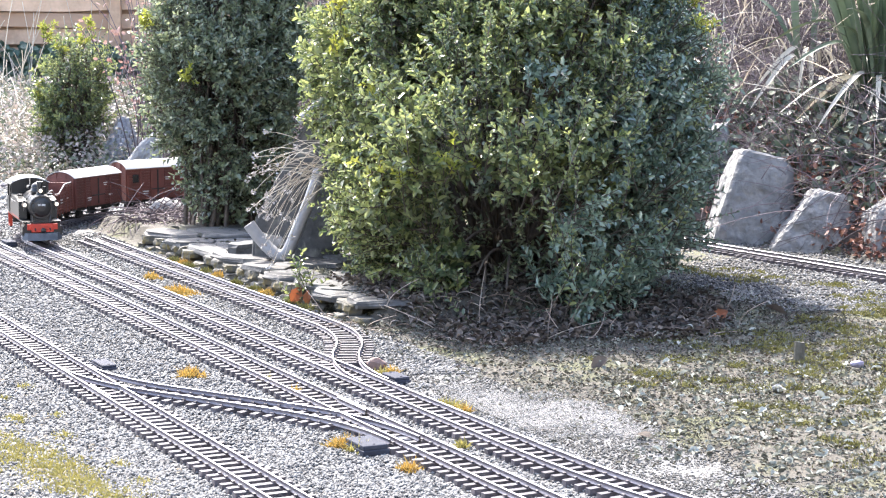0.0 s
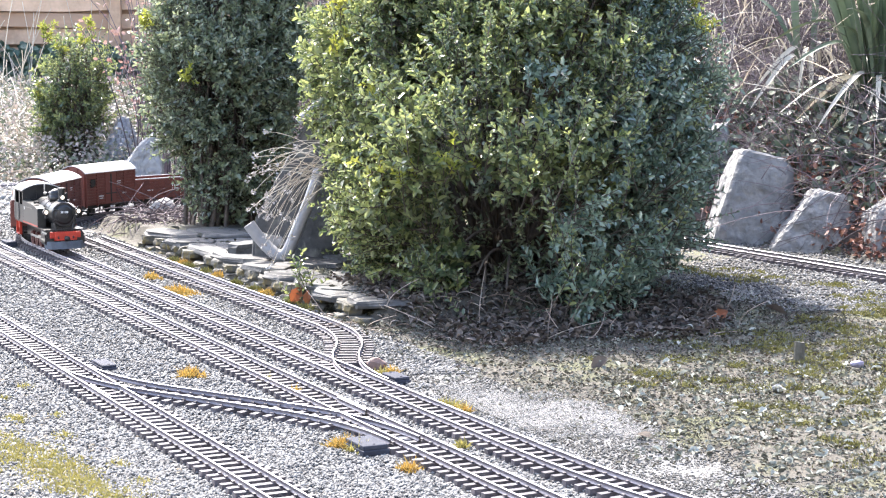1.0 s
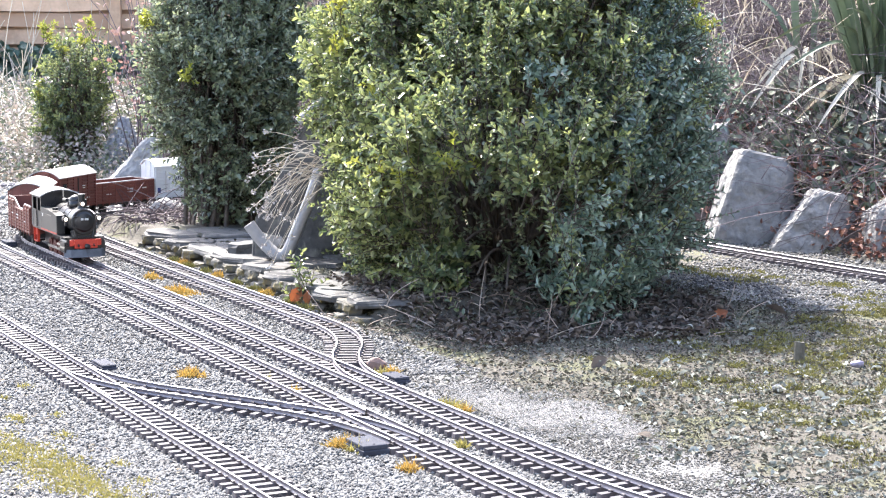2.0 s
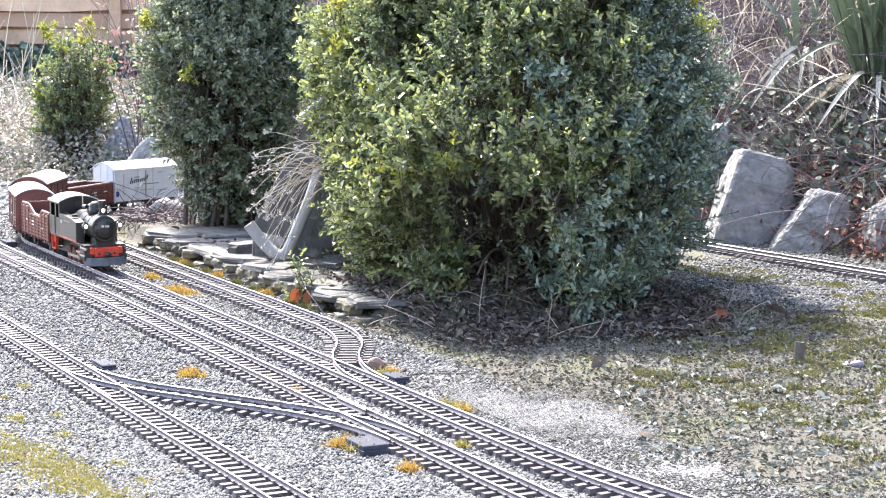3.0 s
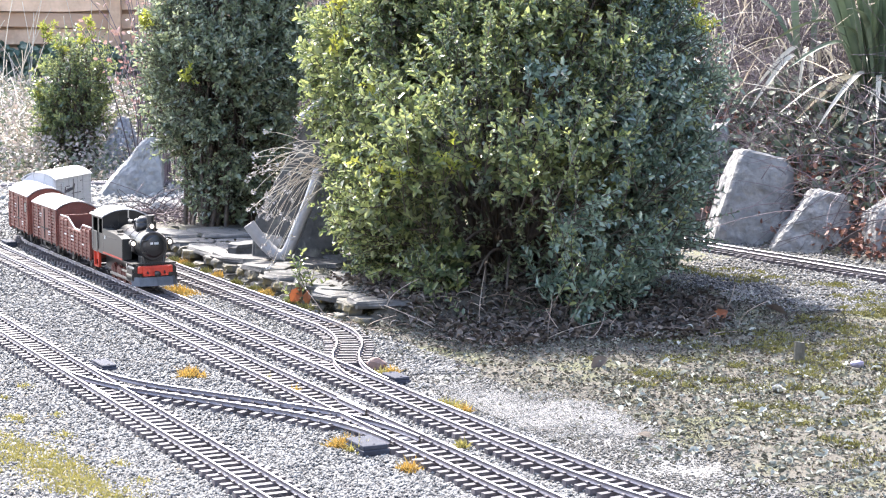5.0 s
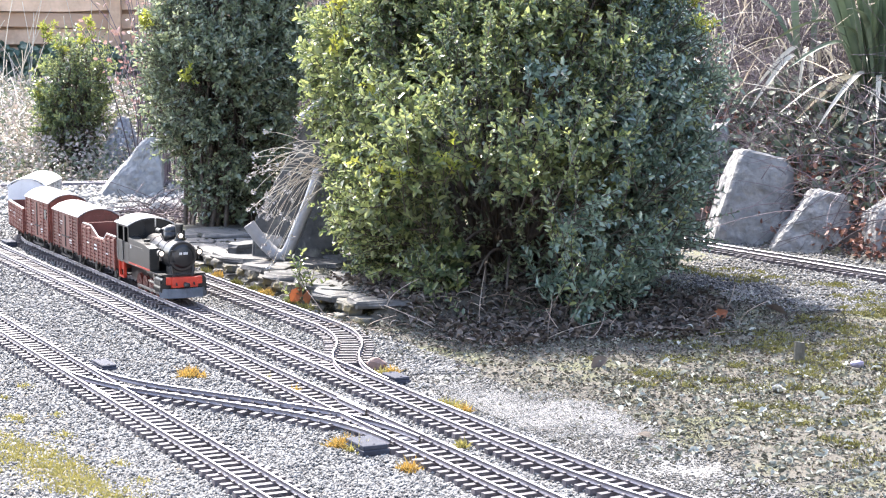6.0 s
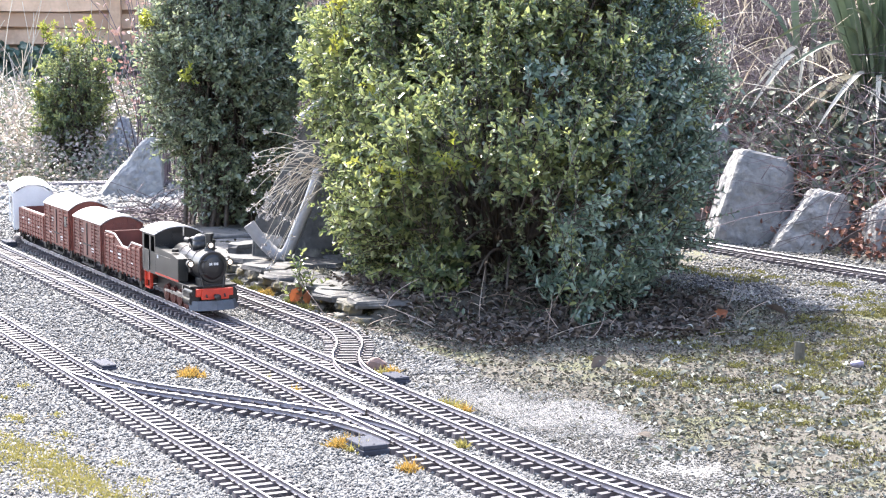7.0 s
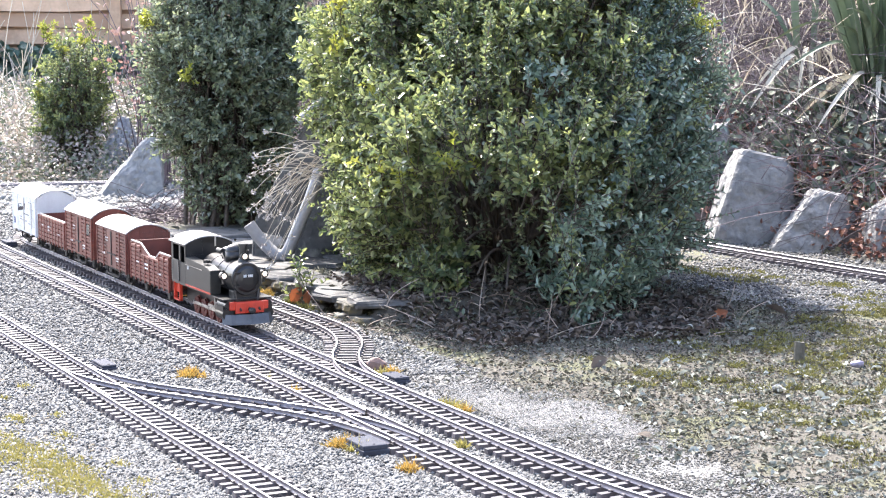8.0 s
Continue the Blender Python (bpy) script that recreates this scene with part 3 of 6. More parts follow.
# ---- rocks ----
def crag(name, label, place, size, top, shift, seed, material, turn=0, jag=1.0, strata=0.5):
    """A broken boulder with a slanting top: a tapered block with split, rugged faces."""
    bm = bmesh.new()
    bmesh.ops.create_cube(bm, size=2)
    bmesh.ops.subdivide_edges(bm, edges=bm.edges, cuts=17, use_grid_fill=True)
    off = Vector((seed * 3.1, seed * 1.7, 0))
    s = min(size)
    for v in bm.verts:
        c = v.co.copy()
        r = c.normalized() * 1.25
        c = c.lerp(r, 0.30)
        h = (c.z + 1) / 2
        k = Vector((1 + (top[0] - 1) * h, 1 + (top[1] - 1) * h))
        p = Vector((c.x * k.x * size[0] + shift[0] * h, c.y * k.y * size[1] + shift[1] * h, h * size[2] * (1 + strata * 0.35 * c.x)))
        q = p / s + off
        a = noise.noise(q * 1.1)
        ridge = abs(noise.noise(Vector((q.x * 1.2 + q.z * 1.5, q.y * 2, q.z * 0.8)) * 1.8))
        d = a * 0.16 - ridge * 0.20 + noise.noise(q * 6) * 0.05 + noise.noise(q * 14) * 0.025
        v.co = p + c.normalized() * d * s * 0.8 * jag
    ob = part(name, bm, material)
    ob.matrix_basis = pose(place[0], place[1], place[2], 0, 0, turn)
    return tagged(ob, label, "rock")


def cleft(name, label, place, block, cuts, seed, material, turn=0, rough=1.0):
    """A quarried stone: a block split along flat planes (normal, distance from its foot's middle), then roughened."""
    bm = bmesh.new()
    box(bm, -block[0], block[0], -block[1], block[1], 0, block[2])
    for nor, dist in cuts:
        d = Vector(nor).normalized()
        bmesh.ops.bisect_plane(bm, geom=bm.verts[:] + bm.edges[:] + bm.faces[:], plane_co=d * dist, plane_no=d, clear_outer=True)
        rim = [e for e in bm.edges if len(e.link_faces) == 1]
        if rim:
            bmesh.ops.contextual_create(bm, geom=rim)
    bmesh.ops.bevel(bm, geom=bm.edges[:], offset=0.007, segments=1, affect="EDGES")
    bmesh.ops.triangulate(bm, faces=bm.faces[:])
    for _ in range(5):
        bmesh.ops.subdivide_edges(bm, edges=[e for e in bm.edges if e.calc_length() > 0.008], cuts=1)
        bmesh.ops.triangulate(bm, faces=bm.faces[:])
    bm.normal_update()
    off = Vector((seed * 2.3, seed * 1.1, seed))
    moves = []
    for v in bm.verts:
        q = v.co * 14 + off
        lay_ = v.co.x * 0.5 + v.co.z * 0.9 + v.co.y * 0.4
        d = noise.noise(q) * 0.006 + noise.noise(q * 3.1) * 0.0035 + noise.noise(q * 8) * 0.0014
        d -= 0.006 * max(0.0, abs(noise.noise(Vector((lay_ * 26 + seed, v.co.x * 5, v.co.y * 5)))) - 0.25)
        moves.append(v.normal * d * rough)
    for v, m in zip(bm.verts, moves):
        v.co += m
    ob = part(name, bm, material)
    ob.matrix_basis = pose(place[0], place[1], place[2], 0, 0, turn)
    return tagged(ob, label, "rock")

def rock(name, label, place, size, seed, material, turn=0, cuts=14, jag=0.10, sub=4, squash=0.0, tilt=0.0, flat=0.6):
    """A broken boulder: a ball cut by random planes, with rough faces."""
    r = random.Random(seed)
    bm = bmesh.new()
    bmesh.ops.create_icosphere(bm, subdivisions=sub, radius=1)
    planes = []
    for _ in range(cuts):
        d = Vector((r.gauss(0, 1), r.gauss(0, 1), r.gauss(0, 0.8))).normalized()
        planes.append((d, r.uniform(flat, flat + 0.28)))
    for v in bm.verts:
        for d, k in planes:
            e = v.co.dot(d) - k
            if e > 0:
                v.co -= d * e
        q = v.co * 2.2 + Vector((seed, 0, 0))
        v.co += v.co.normalized() * (noise.noise(q) * jag + noise.noise(q * 4) * jag * 0.35 + noise.noise(q * 11) * jag * 0.16)
        v.co.x *= 1 - squash * max(0, v.co.z)
        v.co = Vector((v.co.x * size[0], v.co.y * size[1], v.co.z * size[2]))
    ob = part(name, bm, material)
    z = float(ground_z(place[0], place[1])) if len(place) < 3 else place[2]
    ob.matrix_basis = pose(place[0], place[1], z, 0, tilt, turn)
    tagged(ob, label, "rock")
    return ob

# ---- the train ----
def wheel(parent, x, r, gauge_half=0.0215, spokes=0, material=M_UNDER, name="wheelset"):
    """An axle with two flanged wheels; turns about its own y axis."""
    bm = bmesh.new()
    for s in (-1, 1):
        y = s * gauge_half
        cyl(bm, (0, y, 0), (0, y + s * 0.0045, 0), r, seg=20)
        cyl(bm, (0, y, 0), (0, y - s * 0.0015, 0), r + 0.002, seg=20)
        cyl(bm, (0, y + s * 0.0045, 0), (0, y + s * 0.0055, 0), r * 0.3, seg=10)
        if spokes:
            for k in range(spokes):
                a = k * 2 * math.pi / spokes
                m = Matrix.Rotation(a, 4, "Y")
                box(bm, -0.0012, 0.0012, y + s * 0.0040 - 0.001, y + s * 0.0040 + 0.0018, r * 0.2, r * 0.85, m=m)
    cyl(bm, (0, -gauge_half, 0), (0, gauge_half, 0), 0.002, seg=8)
    if spokes:
        for s in (-1, 1):
            cyl(bm, (0.0085, s * (gauge_half + 0.004), 0), (0.0085, s * (gauge_half + 0.0085), 0), 0.002, seg=8)
    ob = part(name, bm, material, parent)
    ob.location = (x, 0, r)
    return ob

ROLLING = []   # (part, x, r)

def arched_roof(length, half, z_edge, z_top, over=0.004, thick=0.0025, seg=14):
    bm = bmesh.new()
    R = (half * half + (z_top - z_edge) ** 2) / (2 * (z_top - z_edge))
    a0 = math.asin(min(1, half / R))
    outer, inner = [], []
    for i in range(seg + 1):
        a = -a0 + 2 * a0 * i / seg
        for lst, rr in ((outer, R), (inner, R - thick)):
            lst.append((rr * math.sin(a), z_top - R + rr * math.cos(a)))
    ring = outer + inner[::-1]
    h = length / 2 + over
    A = [bm.verts.new((-h, y, z)) for y, z in ring]
    B = [bm.verts.new((h, y, z)) for y, z in ring]
    n = len(ring)
    for i in range(n):
        bm.faces.new((A[i], A[(i + 1) % n], B[(i + 1) % n], B[i]))
    for L in (A, B):
        for i in range(seg):
            bm.faces.new((L[i], L[i + 1], L[n - 2 - i], L[n - 1 - i]))
    return bm

def running_gear(th, length, wheels, r=0.0125, half=0.036):
    bm = bmesh.new()
    h = length / 2
    for s in (-1, 1):
        box(bm, -h, h, s * half - 0.003, s * half + 0.003, 0.026, 0.036, 0.0008)
    box(bm, -h, -h + 0.006, -0.045, 0.045, 0.024, 0.036)
    box(bm, h - 0.006, h, -0.045, 0.045, 0.024, 0.036)
    part("underframe", bm, M_UNDER, th)
    for x in wheels:
        for s in (-1, 1):
            bm = bmesh.new()
            box(bm, x - 0.008, x + 0.008, s * 0.031 - 0.003, s * 0.031 + 0.003, 0.008, 0.022, 0.001)
            prism(bm, [(x - 0.022, 0.028), (x - 0.014, 0.0235), (x + 0.014, 0.0235), (x + 0.022, 0.028), (x + 0.014, 0.0265), (x - 0.014, 0.0265)], s * 0.033 - 0.002, s * 0.033 + 0.002)
            part("axle_box", bm, M_UNDER, th)
        ROLLING.append((wheel(th, x, r), x, r))
    for s in (-1, 1):
        bm = bmesh.new()
        box(bm, s * h, s * (h + 0.014), -0.003, 0.003, 0.014, 0.020) if s > 0 else box(bm, -h - 0.014, -h, -0.003, 0.003, 0.014, 0.020)
        cyl(bm, (s * (h + 0.013), -0.007, 0.019), (s * (h + 0.013), 0.007, 0.019), 0.003, seg=10)
        ball(bm, (s * (h + 0.015), 0, 0.028), 0.006, 10, (0.35, 1, 1))
        part("coupler", bm, M_UNDER, th)

def plank_side(th, name, x0, x1, y, s, z0, z1, n, material, thick=0.0036, gap=0.0014):
    """Horizontal boards, each proud of a backing."""
    hgt = (z1 - z0) / n
    for i in range(n):
        bm = bmesh.new()
        ya, yb = sorted((y, y + s * thick))
        box(bm, x0, x1, ya, yb, z0 + i * hgt + gap, z0 + (i + 1) * hgt - gap, 0.0004)
        part(name, bm, material, th)

def boxcar(label, length, half, z_edge, z_top, material, white=False, wheels=None, door=0.06, planks=10, lettered=False, gap=0.0016, window=False, cab_end=0):
    th = empty("covered_wagon", label, "railway wagon", "train wagons")
    h, z0 = length / 2, 0.034
    running_gear(th, length, wheels or (-h * 0.56, h * 0.56))
    bm = bmesh.new()
    box(bm, -h, h, -half + 0.0025, half - 0.0025, z0, z_edge)
    # arched ends
    R = (half * half + (z_top - z_edge) ** 2) / (2 * (z_top - z_edge))
    a0 = math.asin(min(1, half / R))
    for s in (-1, 1):
        arc = [((R - 0.003) * math.sin(-a0 + 2 * a0 * i / 12), z_top - R + (R - 0.003) * math.cos(-a0 + 2 * a0 * i / 12)) for i in range(13)]
        x0, x1 = (h - 0.003, h) if s > 0 else (-h, -h + 0.003)
        A = [bm.verts.new((x0, y * 0.94, z)) for y, z in arc]
        B = [bm.verts.new((x1, y * 0.94, z)) for y, z in arc]
        bm.faces.new(A[::-1]), bm.faces.new(B)
        for i in range(12):
            bm.faces.new((A[i], A[i + 1], B[i + 1], B[i]))
        bm.faces.new((A[-1], A[0], B[0], B[-1]))
    part("body", bm, material, th)
    for s in (-1, 1):
        y = s * (half - 0.0025)
        n = planks
        plank_side(th, "plank", -h + 0.002, -door / 2 - 0.002, y, s, z0 + 0.001, z_edge - 0.002, n, material, gap=gap)
        plank_side(th, "plank", door / 2 + 0.002, h - 0.002, y, s, z0 + 0.001, z_edge - 0.002, n, material, gap=gap)
        bm = bmesh.new()
        ya, yb = sorted((y, y + s * 0.0035))
        box(bm, -door / 2, door / 2, ya, yb, z0 + 0.001, z_edge - 0.003, 0.0006)
        d = part("door", bm, material, th)
        bm = bmesh.new()
        ya, yb = sorted((y + s * 0.0035, y + s * 0.0055))
        box(bm, -door / 2 + 0.003, door / 2 - 0.003, ya, yb, z0 + 0.03, z0 + 0.033)
        box(bm, -0.002, 0.002, ya, yb, z0 + 0.006, z_edge - 0.008)
        part("latch", bm, M_UNDER if not white else M_STEEL, d)
        for x in (-h + 0.003, -h * 0.55, h * 0.55, h - 0.003):
            bm = bmesh.new()
            ya, yb = sorted((y + s * 0.001, y + s * 0.0052))
            box(bm, x - 0.0022, x + 0.0022, ya, yb, z0 - 0.003, z_edge - 0.002, 0.0004)
            part("stanchion", bm, material, th)
        if lettered:
            for x, z, w, hh in ((-0.035, 0.098, 0.018, 0.0022), (-0.035, 0.092, 0.014, 0.0018), (0.045, 0.058, 0.02, 0.003), (0.045, 0.052, 0.016, 0.0022), (-0.06, 0.06, 0.016, 0.004)):
                bm = bmesh.new()
                ya, yb = sorted((y + s * 0.0036, y + s * 0.0045))
                box(bm, x - w / 2, x + w / 2, ya, yb, z, z + hh)
                part("lettering_bar", bm, M_LETTERW, th, "small white lettering shown as a bar")
        if window:
            bm = bmesh.new()
            ya, yb = sorted((y + s * 0.001, y + s * 0.0042))
            box(bm, h * 0.62, h * 0.82, ya, yb, 0.088, 0.112, 0.0005)
            part("window", bm, M_GLASS, th, "small dark window")
    for s in (-1, 1):
        for yy in (-half * 0.9, -half * 0.34, half * 0.34, half * 0.9):
            bm = bmesh.new()
            x0, x1 = (h, h + 0.002) if s > 0 else (-h - 0.002, -h)
            box(bm, x0, x1, yy - 0.002, yy + 0.002, z0 - 0.002, z_edge + (0.004 if abs(yy) > half * 0.5 else (z_top - z_edge) * 0.75))
            part("end_post", bm, material, th)
        for i in range(9):
            bm = bmesh.new()
            x0, x1 = (h, h + 0.001) if s > 0 else (-h - 0.001, -h)
            dz = (z_edge - z0) / 9
            box(bm, x0, x1, -half + 0.004, half - 0.004, z0 + i * dz + 0.0005, z0 + (i + 1) * dz - 0.0005)
            part("end_plank", bm, material, th)
    part("roof", arched_roof(length, half + 0.004, z_edge - 0.001, z_top), M_ROOF if not white else M_WHITE, th, "pale grey arched roof", smooth=False)
    bm = bmesh.new()
    for s in (-1, 1):
        box(bm, -0.05, 0.05, s * (half - 0.004) - 0.004, s * (half - 0.004) + 0.004, 0.016, 0.019)
        box(bm, -0.048, -0.045, s * (half - 0.004) - 0.002, s * (half - 0.004) + 0.002, 0.017, 0.034)
        box(bm, 0.045, 0.048, s * (half - 0.004) - 0.002, s * (half - 0.004) + 0.002, 0.017, 0.034)
    part("footboard", bm, M_UNDER, th)
    if white:
        for s in (-1, 1):
            y = s * (half + 0.0012)
            # the advert's script drawn as plain slanted strokes, no letters
            for k in range(9):
                bm = bmesh.new()
                hh = 0.020 if k == 0 else (0.017 if k in (7, 8) else 0.010)
                x = -s * (-0.072 + k * 0.0078) - s * 0.012
                ya, yb = sorted((y, y + s * 0.001))
                box(bm, -0.0018, 0.0018, ya, yb, 0, hh, m=Matrix.Translation((x - s * 0.0, 0, 0.086 + 0.001 * k)) @ Matrix.Rotation(-s * 0.35, 4, "Y"))
                part("advert_stroke", bm, M_LETTER, th, "dark slanted stroke of the advert")
            bm = bmesh.new()
            ya, yb = sorted((y, y + s * 0.001))
            box(bm, -s * 0.02 - 0.03, -s * 0.02 + 0.03, ya, yb, 0.082, 0.0840)
            part("advert_underline", bm, M_LETTER, th, "dark line under the advert")
            for x, z, w, hh in ((0.035, 0.105, 0.022, 0.0016), (0.035, 0.098, 0.018, 0.0014), (0.035, 0.072, 0.02, 0.0014), (0.035, 0.066, 0.016, 0.0014), (-0.06, 0.060, 0.03, 0.0016), (-0.06, 0.115, 0.026, 0.0016)):
                bm = bmesh.new()
                box(bm, s * x - w / 2, s * x + w / 2, ya, yb, z, z + hh)
                part("lettering_bar", bm, M_LETTER, th, "small dark lettering shown as a bar")
            bm = bmesh.new()
            box(bm, s * h * 0.86 - 0.0, s * h * 0.86 + 0.010, ya, yb, 0.05, 0.066)
            part("data_plate", bm, M_BLUE, th, "dark blue square data plate")
            bm = bmesh.new()
            yy = s * (half + 0.004)
            cyl(bm, (h * 0.72, yy, 0.05), (h * 0.72, yy, 0.118), 0.0012, seg=6)
            cyl(bm, (h * 0.66, yy, 0.075), (h * 0.78, yy, 0.075), 0.0012, seg=6)
            part("brake_rod", bm, M_STEEL, th)
    return th

def gondola(label, length, half, z_top, dip, material, planks=6, ribs=8, lettered=False):
    """An open wagon; dip is how far the sides drop in the middle."""
    th = empty("open_wagon", label, "railway wagon", "train wagons")
    h, z0 = length / 2, 0.034
    running_gear(th, length, (-h * 0.58, h * 0.58))
    bm = bmesh.new()
    box(bm, -h, h, -half, half, z0 - 0.002, z0 + 0.003)
    part("floor", bm, M_UNDER, th)
    zm = z_top - dip
    for s in (-1, 1):
        ya, yb = sorted((s * half, s * (half - 0.003)))
        if dip:
            out = [(-h, z0), (h, z0), (h, z_top - 0.006), (h * 0.46, z_top - 0.006), (h * 0.26, zm), (-h * 0.06, zm), (-h * 0.5, z_top), (-h, z_top)]
        else:
            out = [(-h, z0), (h, z0), (h, z_top), (-h, z_top)]
        bm = bmesh.new()
        prism(bm, out, ya, yb)
        part("side_wall", bm, material, th)
        hgt = (zm - z0) / planks
        n_all = int(round((z_top - z0) / hgt))
        for i in range(n_all):
            za, zb = z0 + i * hgt + 0.0006, z0 + (i + 1) * hgt - 0.0006
            spans = [(-h + 0.001, h - 0.001)] if zb <= zm + 0.0005 else [(-h + 0.001, -h * 0.5), (h * 0.47, h - 0.001)]
            for a, b in spans:
                if zb > z_top - (0.006 if (dip and a > 0) else 0) + 0.0005:
                    continue
                bm = bmesh.new()
                p0, p1 = sorted((s * half, s * (half + 0.0030)))
                box(bm, a, b, p0, p1, za + 0.0006, zb - 0.0006, 0.0004)
                part("plank", bm, material, th)
        for k in range(ribs):
            x = -h + 0.004 + (2 * h - 0.008) * k / (ribs - 1)
            zt = z_top if not dip else (z_top - 0.002 if x < -h * 0.5 else (z_top - 0.008 if x > h * 0.44 else zm))
            bm = bmesh.new()
            p0, p1 = sorted((s * (half + 0.0005), s * (half + 0.0042)))
            box(bm, x - 0.002, x + 0.002, p0, p1, z0 - 0.004, zt - 0.001, 0.0004)
            part("stanchion", bm, material, th)
        # pale capping along the top edge
        bm = bmesh.new()
        top = out[2:]
        for (xa, za), (xb, zb) in zip(top[:-1], top[1:]):
            cyl(bm, (xa, s * (half - 0.0010), za + 0.0006), (xb, s * (half - 0.0010), zb + 0.0006), 0.0018, seg=6)
        part("top_rail", bm, M_ROOF, th, "pale capping along the top edge")
        if lettered:
            for x, z, w, hh in ((-0.02, 0.070, 0.022, 0.004), (-0.02, 0.062, 0.022, 0.003), (-0.08, 0.07, 0.018, 0.003), (0.07, 0.06, 0.02, 0.003)):
                bm = bmesh.new()
                p0, p1 = sorted((s * (half + 0.0030), s * (half + 0.0036)))
                box(bm, x - w / 2, x + w / 2, p0, p1, z, z + hh)
                part("lettering_bar", bm, M_LETTERW, th, "white lettering shown as a bar")
    for s in (-1, 1):
        bm = bmesh.new()
        x0, x1 = (h - 0.003, h) if s > 0 else (-h, -h + 0.003)
        box(bm, x0, x1, -half, half, z0, z_top - (0.006 if s > 0 and dip else 0), 0.0005)
        part("end_wall", bm, material, th)
        for yy in (-half * 0.5, half * 0.5):
            bm = bmesh.new()
            x0, x1 = (h, h + 0.003) if s > 0 else (-h - 0.003, -h)
            box(bm, x0, x1, yy - 0.0025, yy + 0.0025, z0, z_top - 0.008)
            part("end_post", bm, material, th)
    return th

LOCO_WHEELS, RODS = [], []

def build_loco():
    """Five-coupled narrow-gauge tank engine; x = 0 lies at the middle of its wheelbase."""
    th = empty("steam_locomotive", "black and red narrow-gauge tank engine with lit lamps", "steam locomotive")
    F, B = 0.172, -0.192           # front plough, rear beam
    bm = bmesh.new()
    for s in (-1, 1):
        box(bm, B + 0.01, F - 0.012, s * 0.0175 - 0.0015, s * 0.0175 + 0.0015, 0.014, 0.046)
    box(bm, B + 0.01, F - 0.012, -0.018, 0.018, 0.040, 0.046)
    part("frame", bm, M_BLACK, th)
    # wheels and rods
    r = 0.0178
    for x in (-0.086, -0.043, 0.0, 0.043, 0.086):
        LOCO_WHEELS.append((wheel(th, x, r, 0.0215, 10, M_WHEELRED, "driving_wheel"), x, r))
    for s in (-1, 1):
        bm = bmesh.new()
        box(bm, -0.090, 0.090, -0.0012, 0.0012, -0.003, 0.003, 0.0006)
        for x in (-0.086, -0.043, 0.0, 0.043, 0.086):
            cyl(bm, (x, -0.0018, 0), (x, 0.0018, 0), 0.0042, seg=10)
        ob = part("coupling_rod", bm, M_STEEL, th, "bright steel coupling rod")
        RODS.append((ob, s * 0.0285, r))
        bm = bmesh.new()
        box(bm, 0.0, 0.105, s * 0.033 - 0.001, s * 0.033 + 0.001, 0.0235, 0.0285, 0.0005)
        part("main_rod", bm, M_STEEL, th)
        bm = bmesh.new()
        box(bm, 0.05, 0.118, s * 0.036 - 0.0015, s * 0.036 + 0.0015, 0.035, 0.039)
        box(bm, 0.052, 0.058, s * 0.036 - 0.0015, s * 0.036 + 0.0015, 0.024, 0.052)
        part("valve_gear", bm, M_STEEL, th)
        bm = bmesh.new()
        cyl(bm, (0.106, s * 0.042, 0.026), (0.152, s * 0.042, 0.026), 0.0125, seg=18)
        cyl(bm, (0.104, s * 0.042, 0.043), (0.155, s * 0.042, 0.043), 0.008, seg=14)
        box(bm, 0.108, 0.150, s * 0.042 - 0.011, s * 0.042 + 0.011, 0.026, 0.043)
        part("cylinder", bm, M_BLACK, th)
    # running board with red edge
    bm = bmesh.new()
    box(bm, B + 0.01, F - 0.02, -0.052, 0.052, 0.0525, 0.0555, 0.0005)
    part("running_board", bm, M_BLACK, th)
    # boiler and smokebox
    bm = bmesh.new()
    cyl(bm, (-0.05, 0, 0.092), (0.128, 0, 0.092), 0.031, seg=32)
    for x in (0.0, 0.05, 0.095):
        cyl(bm, (x - 0.0015, 0, 0.092), (x + 0.0015, 0, 0.092), 0.0318, seg=32)
    part("boiler", bm, M_BLACK, th, "glossy black boiler")
    bm = bmesh.new()
    cyl(bm, (0.105, 0, 0.092), (0.146, 0, 0.092), 0.0325, seg=36)
    cyl(bm, (0.146, 0, 0.092), (0.149, 0, 0.092), 0.0325, 0.0305, seg=36)
    sb = part("smokebox", bm, M_BLACK, th)
    bm = bmesh.new()
    cyl(bm, (0.149, 0, 0.092), (0.153, 0, 0.092), 0.0255, 0.021, seg=32)
    cyl(bm, (0.153, 0, 0.092), (0.1555, 0, 0.092), 0.021, 0.010, seg=32)
    for a in (-0.5, 0.5):
        box(bm, 0.149, 0.1535, -0.028, -0.005, 0.092 + a * 0.026 - 0.0015, 0.092 + a * 0.026 + 0.0015)
    part("smokebox_door", bm, M_BLACK, sb)
    bm = bmesh.new()
    for y, w in ((-0.0085, 0.0028), (-0.005, 0.0028), (0.001, 0.0024), (0.0045, 0.0028), (0.008, 0.0028)):
        box(bm, 0.1555, 0.1565, y - w / 2, y + w / 2, 0.0965, 0.1015)
    part("number_plate", bm, M_LETTERW, sb, "pale plate figures shown as bars")
    # smokebox saddle
    bm = bmesh.new()
    box(bm, 0.108, 0.145, -0.026, 0.026, 0.046, 0.070, 0.003)
    for s in (-1, 1):
        cyl(bm, (0.150, s * 0.021, 0.048), (0.146, s * 0.026, 0.072), 0.003, seg=8)
    part("saddle", bm, M_BLACK, th)
    # chimney, domes
    bm = bmesh.new()
    cyl(bm, (0.127, 0, 0.120), (0.127, 0, 0.130), 0.0125, 0.0095, seg=18)
